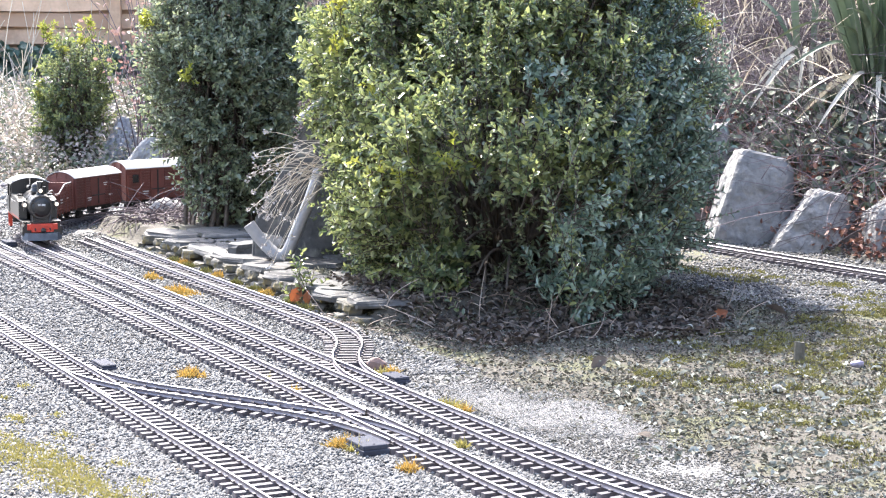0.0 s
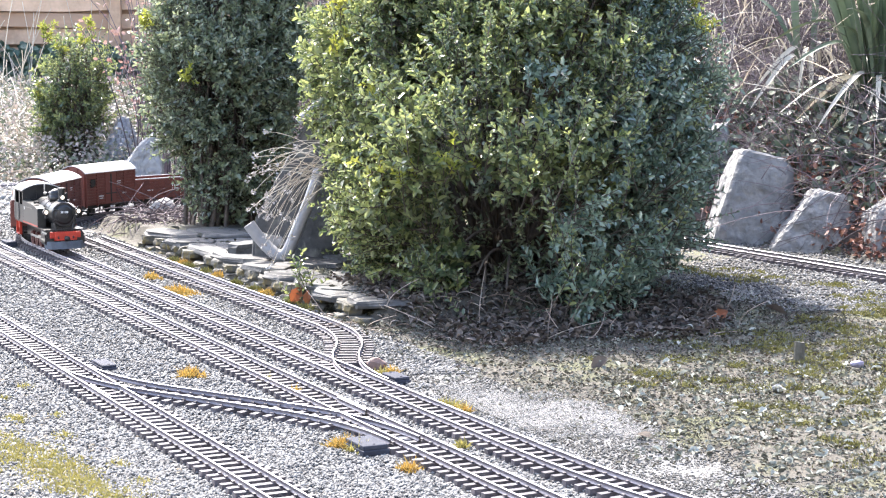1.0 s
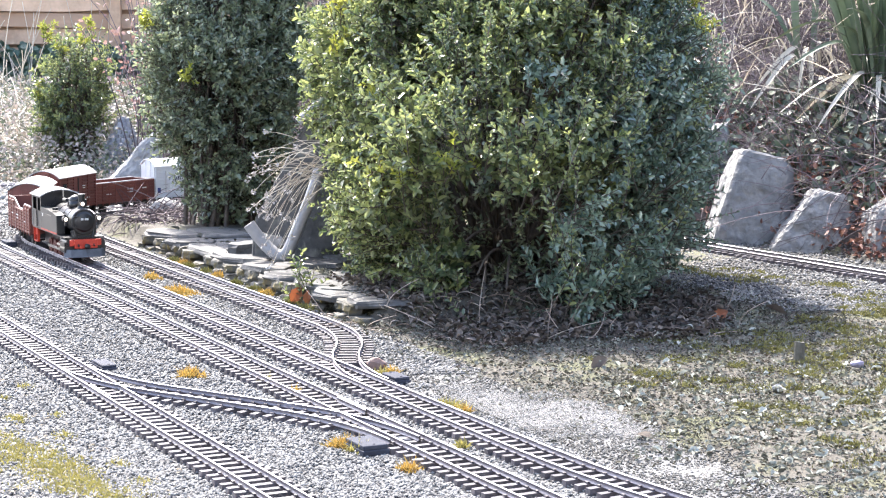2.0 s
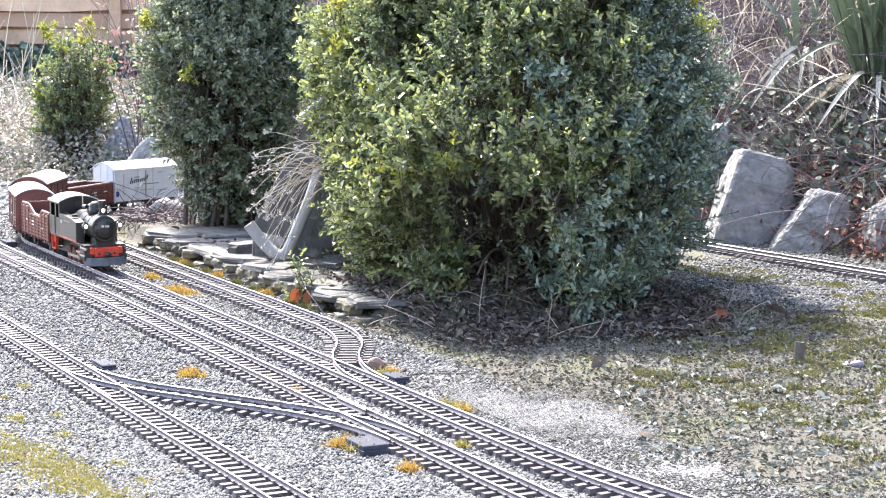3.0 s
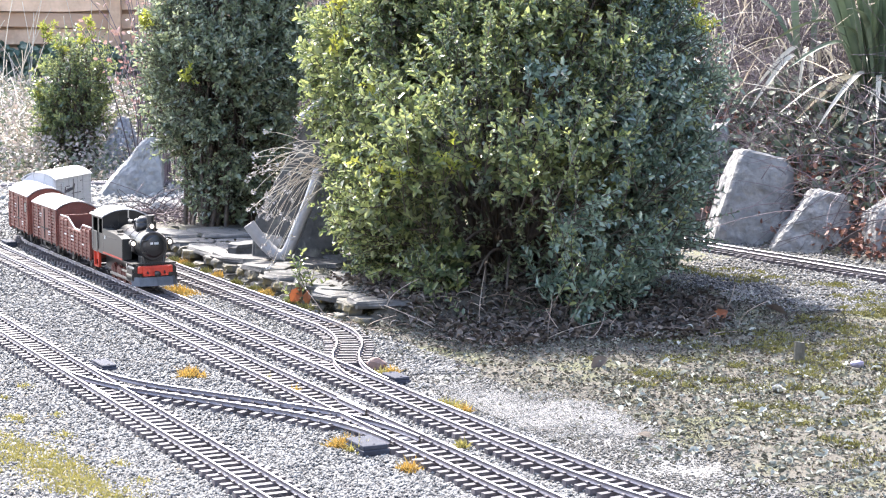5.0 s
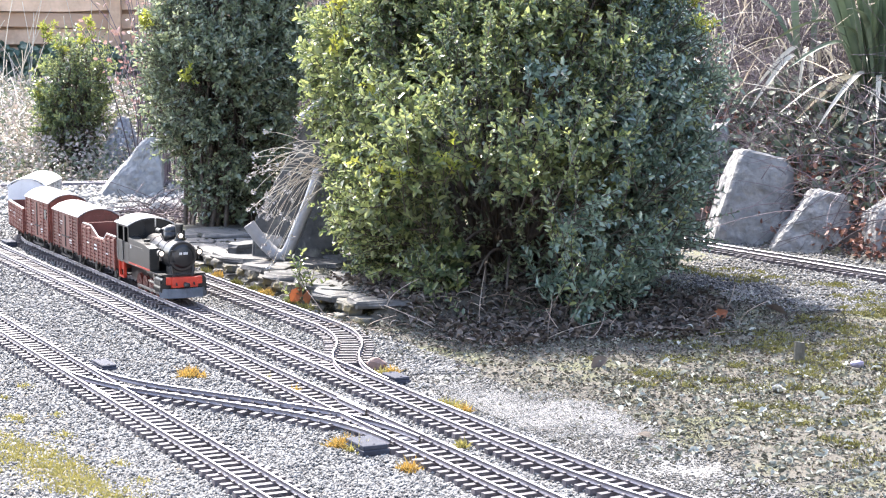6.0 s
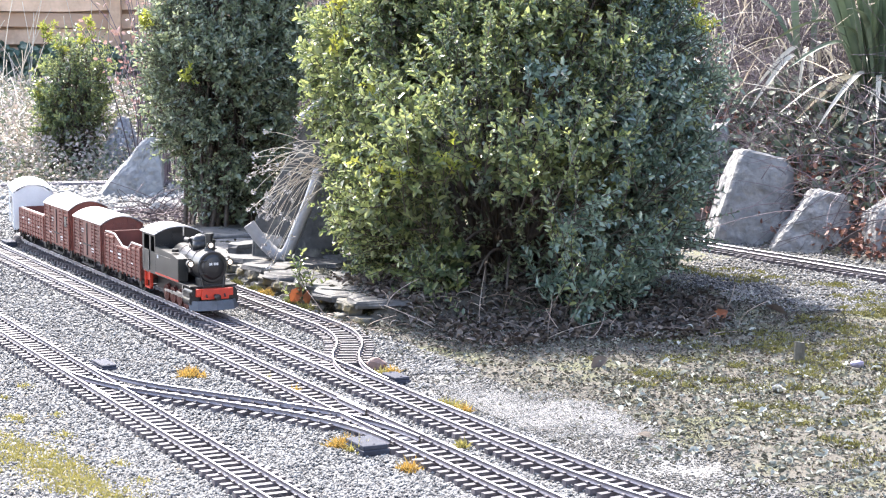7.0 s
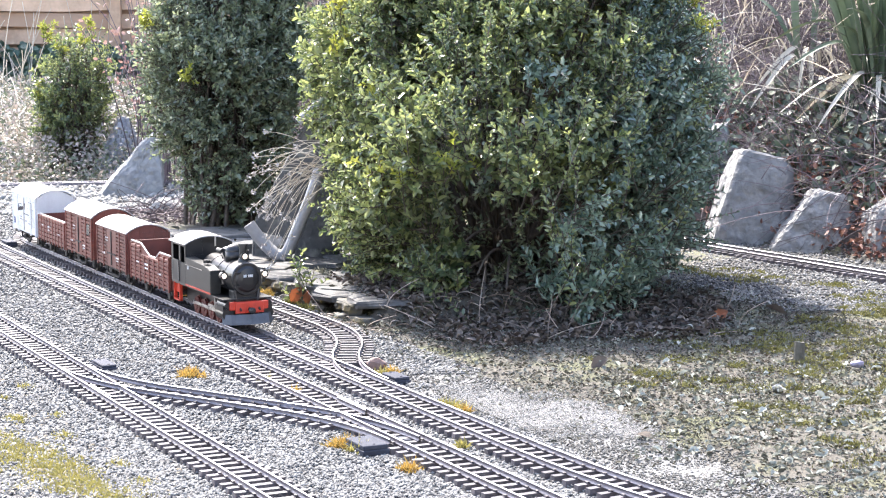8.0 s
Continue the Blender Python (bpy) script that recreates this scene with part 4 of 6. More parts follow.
    cyl(bm, (0.127, 0, 0.128), (0.127, 0, 0.156), 0.0078, 0.0082, seg=18)
    cyl(bm, (0.127, 0, 0.154), (0.127, 0, 0.159), 0.0102, 0.0096, seg=18)
    part("chimney", bm, M_BLACK, th, smooth=False)
    bm = bmesh.new()
    cyl(bm, (0.068, 0, 0.118), (0.068, 0, 0.138), 0.0168, seg=22)
    ball(bm, (0.068, 0, 0.138), 0.0168, 20, (1, 1, 0.85))
    part("steam_dome", bm, M_BLACK, th, smooth=True)
    bm = bmesh.new()
    cyl(bm, (0.030, 0, 0.118), (0.030, 0, 0.136), 0.0125, seg=18)
    ball(bm, (0.030, 0, 0.136), 0.0125, 16, (1, 1, 0.6))
    part("sand_dome", bm, M_BLACK, th, smooth=True)
    bm = bmesh.new()
    cyl(bm, (0.050, -0.018, 0.138), (0.028, -0.020, 0.138), 0.0045, seg=12)
    cyl(bm, (0.110, 0.014, 0.124), (0.110, 0.014, 0.144), 0.0045, seg=10)
    cyl(bm, (0.03, -0.012, 0.13), (0.075, -0.018, 0.115), 0.0015, seg=6)
    cyl(bm, (-0.02, 0.018, 0.126), (0.12, 0.018, 0.126), 0.0014, seg=6)
    part("pump_and_pipework", bm, M_BLACK, th)
    # bell and whistle
    bm = bmesh.new()
    cyl(bm, (-0.022, -0.008, 0.140), (-0.022, -0.008, 0.158), 0.0018, seg=8)
    part("whistle", bm, M_STEEL, th)
    bm = bmesh.new()
    cyl(bm, (0.100, 0.006, 0.122), (0.100, 0.006, 0.156), 0.003, seg=8)
    part("safety_valve", bm, M_STEEL, th)
    # side tanks, sloping forward
    for s in (-1, 1):
        bm = bmesh.new()
        ya, yb = sorted((s * 0.030, s * 0.0525))
        prism(bm, [(-0.088, 0.0560), (0.074, 0.0560), (0.074, 0.1030), (0.035, 0.1080), (-0.088, 0.1130)], ya, yb)
        bmesh.ops.bevel(bm, geom=list(bm.edges), offset=0.0012, segments=2, affect="EDGES")
        tk = part("side_tank", bm, M_TANK, th)
        bm = bmesh.new()
        ya, yb = sorted((s * 0.0525, s * 0.0532))
        box(bm, -0.088, 0.074, ya, yb, 0.0555, 0.0590)
        part("lining", bm, M_RED, tk, "red lining strip")
        bm = bmesh.new()
        box(bm, -0.074, -0.066, ya, yb, 0.090, 0.098)
        part("plate", bm, M_LETTERW, tk, "small pale plate")
        bm = bmesh.new()
        cyl(bm, (0.02, s * 0.041, 0.112), (0.02, s * 0.041, 0.118), 0.008, seg=14)
        part("filler_cap", bm, M_BLACK, tk)
        bm = bmesh.new()
        cyl(bm, (-0.08, s * 0.0545, 0.0985), (0.03, s * 0.0545, 0.0985), 0.0008, seg=6)
        part("handrail", bm, M_BLACK, tk)
    # cab
    cab = []
    x0, x1 = -0.184, -0.088
    for s in (-1, 1):
        y = s * 0.0525
        ya, yb = sorted((y, y - s * 0.002))
        bm = bmesh.new()
        box(bm, x0, x1, ya, yb, 0.056, 0.100)
        box(bm, x0, x0 + 0.012, ya, yb, 0.100, 0.140)
        box(bm, -0.132, -0.122, ya, yb, 0.100, 0.140)
        box(bm, x1 - 0.006, x1, ya, yb, 0.100, 0.140)
        box(bm, x0, x1, ya, yb, 0.133, 0.140)
        part("cab_side", bm, M_TANK, th)
        bm = bmesh.new()
        ya, yb = sorted((y, y + s * 0.0015))
        box(bm, -0.170, -0.131, ya, yb, 0.058, 0.102, 0.0005)
        part("cab_door", bm, M_TANK, th)
        bm = bmesh.new()
        box(bm, -0.170, -0.130, *sorted((s * 0.046, s * 0.053)), 0.018, 0.0215)
        box(bm, -0.170, -0.167, *sorted((s * 0.046, s * 0.053)), 0.018, 0.055)
        box(bm, -0.133, -0.130, *sorted((s * 0.046, s * 0.053)), 0.018, 0.055)
        box(bm, -0.170, -0.130, *sorted((s * 0.046, s * 0.048)), 0.034, 0.055)
        part("cab_step", bm, M_RED, th, "red cab step")
        for x in (-0.172, -0.129):
            bm = bmesh.new()
            cyl(bm, (x, s * 0.0555, 0.060), (x, s * 0.0555, 0.100), 0.0009, seg=6)
            part("grab_rail", bm, M_STEEL, th)
    bm = bmesh.new()
    box(bm, x1 - 0.002, x1, -0.052, 0.052, 0.056, 0.116)
    box(bm, x1 - 0.002, x1, -0.052, -0.044, 0.116, 0.142)
    box(bm, x1 - 0.002, x1, 0.044, 0.052, 0.116, 0.142)
    box(bm, x1 - 0.002, x1, -0.014, 0.014, 0.116, 0.150)
    box(bm, x1 - 0.002, x1, -0.050, 0.050, 0.140, 0.146)
    box(bm, x1 - 0.0018, x1 - 0.0002, -0.036, 0.036, 0.145, 0.1505)
    box(bm, x1 - 0.0016, x1 - 0.0004, -0.022, 0.022, 0.150, 0.1535)
    part("cab_front", bm, M_BLACK, th)
    for s in (-1, 1):
        bm = bmesh.new()
        box(bm, x1 - 0.0015, x1 - 0.0010, *sorted((s * 0.014, s * 0.044)), 0.116, 0.140)
        part("cab_window", bm, M_BLACK, th, "dark cab front window")
    bm = bmesh.new()
    box(bm, x0, x0 + 0.002, -0.052, 0.052, 0.056, 0.146)
    box(bm, x0 - 0.012, x0, -0.045, 0.045, 0.056, 0.105)
    part("cab_rear", bm, M_BLACK, th)
    bm = arched_roof(0.100, 0.057, 0.139, 0.155, 0.003)
    bmesh.ops.translate(bm, verts=bm.verts, vec=((x0 + x1) / 2, 0, 0))
    part("cab_roof", bm, M_ROOF, th, "pale sunlit cab roof")
    # front beam, plough, coupling
    bm = bmesh.new()
    box(bm, 0.150, 0.160, -0.041, 0.041, 0.034, 0.050, 0.0012)
    box(bm, 0.158, 0.164, -0.030, 0.030, 0.028, 0.050, 0.0012)
    bb = part("buffer_beam", bm, M_RED, th, "bright red buffer beam")
    bm = bmesh.new()
    cyl(bm, (0.162, 0, 0.036), (0.178, 0, 0.034), 0.004, seg=10)
    ball(bm, (0.178, 0, 0.034), 0.008, 12, (0.4, 1, 0.8))
    for s in (-1, 1):
        cyl(bm, (0.160, s * 0.020, 0.040), (0.168, s * 0.020, 0.034), 0.002, seg=8)
    part("coupler", bm, M_BLACK, bb)
    bm = bmesh.new()
    A = [(0.150, -0.054), (0.168, -0.040), (0.174, 0.0), (0.168, 0.040), (0.150, 0.054)]
    top = [bm.verts.new((x - 0.006, y, 0.026)) for x, y in A]
    bot = [bm.verts.new((x, y, 0.007)) for x, y in A]
    tb = [bm.verts.new((x - 0.009, y * 0.97, 0.026)) for x, y in A]
    bo = [bm.verts.new((x - 0.003, y * 0.97, 0.007)) for x, y in A]
    for i in range(4):
        bm.faces.new((top[i], top[i + 1], bot[i + 1], bot[i])), bm.faces.new((tb[i], bo[i], bo[i + 1], tb[i + 1]))
        bm.faces.new((top[i], tb[i], tb[i + 1], top[i + 1])), bm.faces.new((bot[i], bot[i + 1], bo[i + 1], bo[i]))
    bm.faces.new((top[0], bot[0], bo[0], tb[0])), bm.faces.new((top[4], tb[4], bo[4], bot[4]))
    part("rail_guard", bm, mat("plough_grey", (0.09, 0.10, 0.12), (0.05, 0.055, 0.065), 0.5), th, "dark grey plough plate")
    # lamps
    for y, z, x in ((-0.0435, 0.0985, 0.134), (0.0435, 0.0985, 0.134), (0.0, 0.1350, 0.138)):
        bm = bmesh.new()
        cyl(bm, (x - 0.014, y, z), (x, y, z), 0.0070, 0.0080, seg=16)
        box(bm, x - 0.010, x - 0.004, y - 0.002, y + 0.002, z - 0.016, z - 0.005)
        cyl(bm, (x - 0.008, y, z + 0.006), (x - 0.008, y, z + 0.011), 0.003, seg=8)
        lp = part("headlamp", bm, M_BLACK, th)
        bm = bmesh.new()
        ball(bm, (x, y, z), 0.0050, 14, (0.35, 1, 1))
        part("lens", bm, M_LAMP, lp, "glowing warm white lens", smooth=True)
    return th

LOCO = build_loco()
for ob in LOCO.children_recursive:
    if ob.name.split(".")[0] not in ("driving_wheel", "coupling_rod"):
        ob.data.transform(Matrix.Translation((0, 0, 0.0045)) @ Matrix.Diagonal((0.92, 0.96, 1.0, 1)))
TRAIN = [(LOCO, -0.186, 0.100)]
W1 = gondola("brown open wagon with dipped plank sides", 0.268, 0.048, 0.112, 0.021, M_BROWN2, 7, 9, True)
W2 = boxcar("brown covered wagon with planked sides and pale roof", 0.227, 0.049, 0.124, 0.142, M_BROWN, planks=11, lettered=True, door=0.07)
W3 = boxcar("oxide red covered wagon with small windows", 0.225, 0.049, 0.132, 0.153, M_BROWN2, planks=11, lettered=True, window=True, door=0.05)
W4 = gondola("low oxide red open wagon with ribbed sides", 0.250, 0.047, 0.096, 0.0, M_BROWN2, 6, 10, True)
W5 = boxcar("white covered wagon with a dark script advert", 0.240, 0.050, 0.133, 0.153, M_WHITE, white=True, planks=9, door=0.055, gap=0.0004)
# distance of each wagon's middle behind the engine's front, and half its wheelbase
TRAIN += [(W1, -0.505, 0.08), (W2, -0.785, 0.065), (W3, -1.055, 0.065), (W4, -1.306, 0.075), (W5, -1.570, 0.065)]
# the engine's front along the main line, by time
FRONT = [(0.0, -4.940), (0.5, -4.835), (1.0, -4.735), (1.5, -4.639), (3.0, -4.375), (3.5, -4.286), (4.0, -4.192), (4.5, -4.099),
         (6.0, -3.803), (6.5, -3.710), (7.0, -3.614), (7.5, -3.517), (8.0, -3.418)]

def front_at(t):
    ts, ss = zip(*FRONT)
    return float(np.interp(t, ts, ss))

# ---- stone edging and flagstones of the shrub bed ----
def stone_block(name, parent, place, size, turn, seed, material, tilt=0.0, sides=7, smooth=False):
    """A flat broken slab: uneven outline, chipped edges."""
    r = random.Random(seed)
    bm = bmesh.new()
    ring = []
    for i in range(sides):
        a = 2 * math.pi * (i + r.uniform(-0.28, 0.28)) / sides
        k = (abs(math.cos(a)) ** 4 + abs(math.sin(a)) ** 4) ** -0.25 * r.uniform(0.82, 1.05)
        ring.append((math.cos(a) * k * size[0] / 2, math.sin(a) * k * size[1] / 2))
    levels = [(0.97, 0.0), (1.03, 0.3), (0.99, 0.75), (0.93, 1.0)]
    rows = [[bm.verts.new((x * k + r.uniform(-1, 1) * 0.003, y * k + r.uniform(-1, 1) * 0.003, h * size[2] + r.uniform(-1, 1) * 0.0018)) for x, y in ring] for k, h in levels]
    for a, b in zip(rows[:-1], rows[1:]):
        for i in range(sides):
            bm.faces.new((a[i], a[(i + 1) % sides], b[(i + 1) % sides], b[i]))
    bm.faces.new(rows[0][::-1])
    c = bm.verts.new((0, 0, size[2] * 1.02))
    for i in range(sides):
        bm.faces.new((rows[-1][i], rows[-1][(i + 1) % sides], c))
    ob = part(name, bm, material, parent)
    ob.matrix_basis = pose(place[0], place[1], place[2], r.uniform(-2, 2) + tilt, r.uniform(-2, 2), turn)
    return ob

def build_edging():
    r = random.Random(4)
    deg = math.degrees(H0)
    edge = empty("stone_edging", "low mossy stone edging of the shrub bed", "stone edging", kind="structure")
    k = 0
    for course in range(2):
        l = -4.97 + r.uniform(0, 0.04)
        while l < -3.52:
            w = r.uniform(0.03, 0.10)
            q = at(1.557 + 0.008 * course + r.uniform(-0.006, 0.006), l + w / 2)
            if r.random() > 0.1:
                stone_block("edging_stone", edge, (q[0], q[1], -0.024 + course * 0.019 + r.uniform(-0.003, 0.003)), (w * 1.02, r.uniform(0.034, 0.048), r.uniform(0.017, 0.022)), deg + r.uniform(-8, 8), k, M_MOSSY, sides=9)
            l += w * 0.97
            k += 1
    pave = empty("flagstones", "grey slate flagstones laid flat on the bed", "flagstone", kind="structure")
    for row, (c0, dep) in enumerate(((1.605, 0.10), (1.71, 0.11), (1.82, 0.11))):
        l = -5.0 + 0.05 * row
        while l < -3.58 - 0.12 * row:
            w = r.uniform(0.11, 0.24)
            q = at(c0 + r.uniform(-0.012, 0.012), l + w / 2)
            stone_block("flagstone", pave, (q[0], q[1], 0.006 + r.uniform(0, 0.009)), (w * 1.22, dep * r.uniform(1.12, 1.32), 0.014), deg + r.uniform(-9, 9), 100 + k, M_SLAB, sides=7)
            l += w * 0.99
            k += 1
    for (x, y, z), s, a in (((-0.140, 3.965, -0.024), (0.105, 0.07, 0.036), -12), ((-0.205, 4.07, 0.010), (0.13, 0.11, 0.016), -25), ((-0.150, 3.995, 0.012), (0.11, 0.09, 0.010), -15),
                            ((-0.475, 4.66, 0.018), (0.10, 0.07, 0.032), 15), ((-0.30, 4.44, 0.018), (0.16, 0.12, 0.014), -20)):
        tagged(stone_block("stone_slab", None, (x, y, z), s, a, k, M_SLAB, sides=9), "loose grey slate slab beside the shrub", "stone slab", "loose slabs")
        k += 1

build_edging()

cleft("boulder", "tall pale grey boulder with flat split faces beside the return track", (0.850, 5.24, -0.035), (0.15, 0.10, 0.30),
      (((-0.945, 0, 0.33), 0.126), ((0.24, 0.1, 0.96), 0.258), ((0.97, 0, 0.06), 0.118), ((0.80, -0.25, -0.52), 0.052), ((-0.12, -0.97, 0.22), 0.075), ((0.62, -0.78, 0.10), 0.098), ((-0.62, -0.35, 0.70), 0.212), ((0.75, 0, 0.66), 0.222)), 11, M_STONE, 4)
cleft("boulder", "rugged grey boulder below the bank", (0.995, 5.05, -0.035), (0.13, 0.10, 0.20),
      (((-0.80, 0, 0.60), 0.120), ((0.28, 0.1, 0.95), 0.172), ((0.93, 0, 0.36), 0.128), ((-0.25, -0.92, 0.30), 0.080), ((0.55, -0.80, 0.25), 0.105), ((-0.3, -0.45, 0.84), 0.158)), 23, M_STONE, -8, 1.5)
crag("boulder", "pale boulder at the foot of the bank", (1.135, 4.88, -0.04), (0.06, 0.07, 0.17), (0.8, 0.6), (0.0, 0.02), 31, M_STONE, 10)
crag("boulder", "grey boulder half hidden behind the shrub", (0.735, 5.62, -0.02), (0.11, 0.08, 0.27), (0.9, 0.6), (0.0, 0.02), 41, M_STONE, 0)
crag("boulder", "pale pointed boulder inside the loop of track", (-1.08, 6.60, -0.04), (0.125, 0.09, 0.225), (0.25, 0.4), (0.075, 0.02), 57, M_STONE, 8, 0.9, 0.3)
rock("boulder", "small pale stone by the loop of track", (-0.835, 5.70, 0.0), (0.065, 0.05, 0.06), 63, M_STONE, 0, 12, 0.06)

def slate_stack():
    th = empty("slate_stack", "small cone clad in overlapping grey slates", "slate stack", m=pose(-1.235, 7.45, float(ground_z(-1.235, 7.45)) - 0.02))
    bm = bmesh.new()
    cyl(bm, (0, 0, 0), (0, 0, 0.235), 0.125, 0.010, seg=20)
    part("core", bm, M_STONE, th)
    bm = bmesh.new()
    box(bm, -0.0085, 0.0085, -0.003, 0.003, -0.010, 0.010, 0.001)
    slate = bpy.data.meshes.new("slate")
    bm.to_mesh(slate)
    bm.free()
    slate.materials.append(M_SLATE)
    r = random.Random(8)
    for i in range(15):
        z = 0.010 + i * 0.0150
        rad = 0.125 - 0.115 * z / 0.235 + 0.004
        n = max(5, int(2 * math.pi * rad / 0.0195))
        for k in range(n):
            a = 2 * math.pi * (k + 0.5 * (i % 2)) / n + r.uniform(-0.03, 0.03)
            o = new("slate", slate)
            o.parent = th
            o.matrix_basis = pose(rad * math.sin(a), -rad * math.cos(a), z, -20 + r.uniform(-9, 9), r.uniform(-9, 9), math.degrees(a))

slate_stack()

# ---- leaning slab with the bent pipe and the dried flower heads ----
def leaning_slab():
    bm = bmesh.new()
    out = [(-0.085, 0.0), (0.12, -0.01), (0.15, 0.16), (0.105, 0.335), (0.06, 0.345), (-0.02, 0.20), (-0.075, 0.10)]
    prism(bm, out, -0.018, 0.018)
    bmesh.ops.bevel(bm, geom=list(bm.edges), offset=0.006, segments=2, affect="EDGES")
    bmesh.ops.triangulate(bm, faces=bm.faces)
    bmesh.ops.subdivide_edges(bm, edges=bm.edges, cuts=3, use_grid_fill=True)
    for v in bm.verts:
        v.co += Vector((0, 1, 0)) * (noise.noise(v.co * 22) * 0.007 + noise.noise(v.co * 70) * 0.003) + Vector((noise.noise(v.co * 30 + Vector((5, 0, 0))), 0, noise.noise(v.co * 30))) * 0.004
    ob = part("leaning_stone", bm, mat("dark_slate", (0.12, 0.118, 0.112), (0.06, 0.06, 0.058), 0.8, scale=14, bump=0.006, fine=110, stain=(0.20, 0.20, 0.18), stain_scale=22, stain_at=0.58))
    ob.matrix_basis = pose(-0.375, 4.60, 0.015, -10, 0, 8)
    tagged(ob, "dark slate slab leaning beside the shrub", "stone slab")
    chip = stone_block("broken_stone", None, (-0.405, 4.53, 0.062), (0.062, 0.040, 0.010), 10, 811, M_STONE, tilt=62, sides=8)
    tagged(chip, "pale broken piece of stone on the slab", "stone")

leaning_slab()

def tube(name, pts, radius, material, seg=14, parent=None):
    cu = bpy.data.curves.new(name, "CURVE")
    cu.dimensions, cu.bevel_depth, cu.bevel_resolution, cu.resolution_u, cu.use_fill_caps = "3D", radius, 4, 10, True
    sp = cu.splines.new("NURBS")
    sp.points.add(len(pts) - 1)
    for q, c in zip(sp.points, pts):
        q.co = (*c, 1)
    sp.use_endpoint_u, sp.order_u = True, 3
    tmp = new(name + "_curve", cu)
    me = bpy.data.meshes.new_from_object(tmp.evaluated_get(bpy.context.evaluated_depsgraph_get()))
    bpy.data.objects.remove(tmp)
    bpy.data.curves.remove(cu)
    me.name = name
    me.materials.append(material)
    ob = new(name, me)
    ob.parent = parent
    for f in me.polygons:
        f.use_smooth = True
    return ob

def build_pipe():
    Y = 4.50
    k = Y / 3411.0
    def px(x, y, dy=0.0):
        yy = Y + dy
        return ((x - 784) * yy / 3385.0, yy, 0.6105 - (y - 19.0) * yy / 3411.0 * 1.0)
    pipe = tube("bent_pipe", [px(441, 396), px(452, 412), px(470, 434), px(484, 448, -0.01), px(497, 455, -0.015), px(510, 446, -0.015), px(524, 412, -0.01), px(540, 375), px(556, 335), px(566, 300, 0.02)], 0.0145, M_PIPE)
    tagged(pipe, "weathered grey zinc pipe bent like an elbow", "pipe")
    top = tube("pipe_end", [px(532, 216, 0.10), px(546, 203, 0.10), px(560, 191, 0.09), px(578, 176, 0.08)], 0.014, M_PIPE)
    tagged(top, "grey pipe end poking out of the shrub", "pipe")

build_pipe()

def dried_flowers():
    global rng
    rng = np.random.default_rng(31)
    n = 46
    root = np.array([-0.27, 4.42, 0.26]) + rng.normal(size=(n, 3)) * np.array([0.02, 0.02, 0.03])
    ang = rng.uniform(-0.9, 0.75, n)
    ln = rng.uniform(0.08, 0.17, n)
    d = np.stack([-np.cos(ang), rng.normal(size=n) * 0.25 - 0.25, np.sin(ang)], 1)
    t = np.linspace(0, 1, 7)[None, :, None]
    paths = root[:, None] + d[:, None] * ln[:, None, None] * t - np.array([0, 0, 0.09]) * (t ** 2) * rng.uniform(0.5, 1.3, n)[:, None, None]
    th = empty("dried_flowers", "arching dry stalks with pale withered flower heads", "dried flowers", m=None)
    v, f = strand_arrays(paths, np.full(n, 0.0009), np.full(n, 0.0007))
    quick("stalk", v, f, M_STRAW, th)["kind"] = "stuff"
    tips = np.repeat(paths[:, -1], 9, axis=0) + rng.normal(size=(n * 9, 3)) * 0.0028
    v, f = leaf_arrays(tips, rng.normal(size=tips.shape), rng.normal(size=tips.shape), np.full(len(tips), 0.007), np.full(len(tips), 0.005))
    quick("flower_head", v, f, mat("withered_bloom", (0.52, 0.49, 0.45), (0.36, 0.32, 0.29), 0.8, random_by="island"), th)["kind"] = "stuff"

dried_flowers()

def sapling(x, y, hgt, n, seed, material, label, leaf=0.018):
    global rng
    rng = np.random.default_rng(seed)
    z = float(ground_z(x, y))
    th = empty("box_sapling", label, "shrub", m=Matrix.Translation((x, y, z)))
    pos = rng.normal(size=(n, 3)) * np.array([0.02, 0.02, 0.0]) + np.stack([np.zeros(n), np.zeros(n), hgt * rng.random(n)], 1)
    v, f, st = sprigs(pos, rng.normal(size=(n, 3)) * 0.5 + np.array([0, 0, 1.0]), 10, np.full(n, 0.05), leaf)
    quick("foliage", v, f, material, th)["kind"] = "stuff"
    v, f = strand_arrays(np.concatenate([st, np.array([[[0, 0, -0.01], [0, 0, hgt * 0.5], [0.01, 0, hgt]]])]), np.full(n + 1, 0.0015), np.full(n + 1, 0.001))
    quick("stem", v, f, M_BARK, th)

sapling(-0.285, 4.10, 0.08, 9, 77, M_LEAF, "young box seedling beside the flagstones")
sapling(-0.02, 3.98, 0.06, 12, 79, M_LEAF2, "low box shoots at the foot of the shrub")

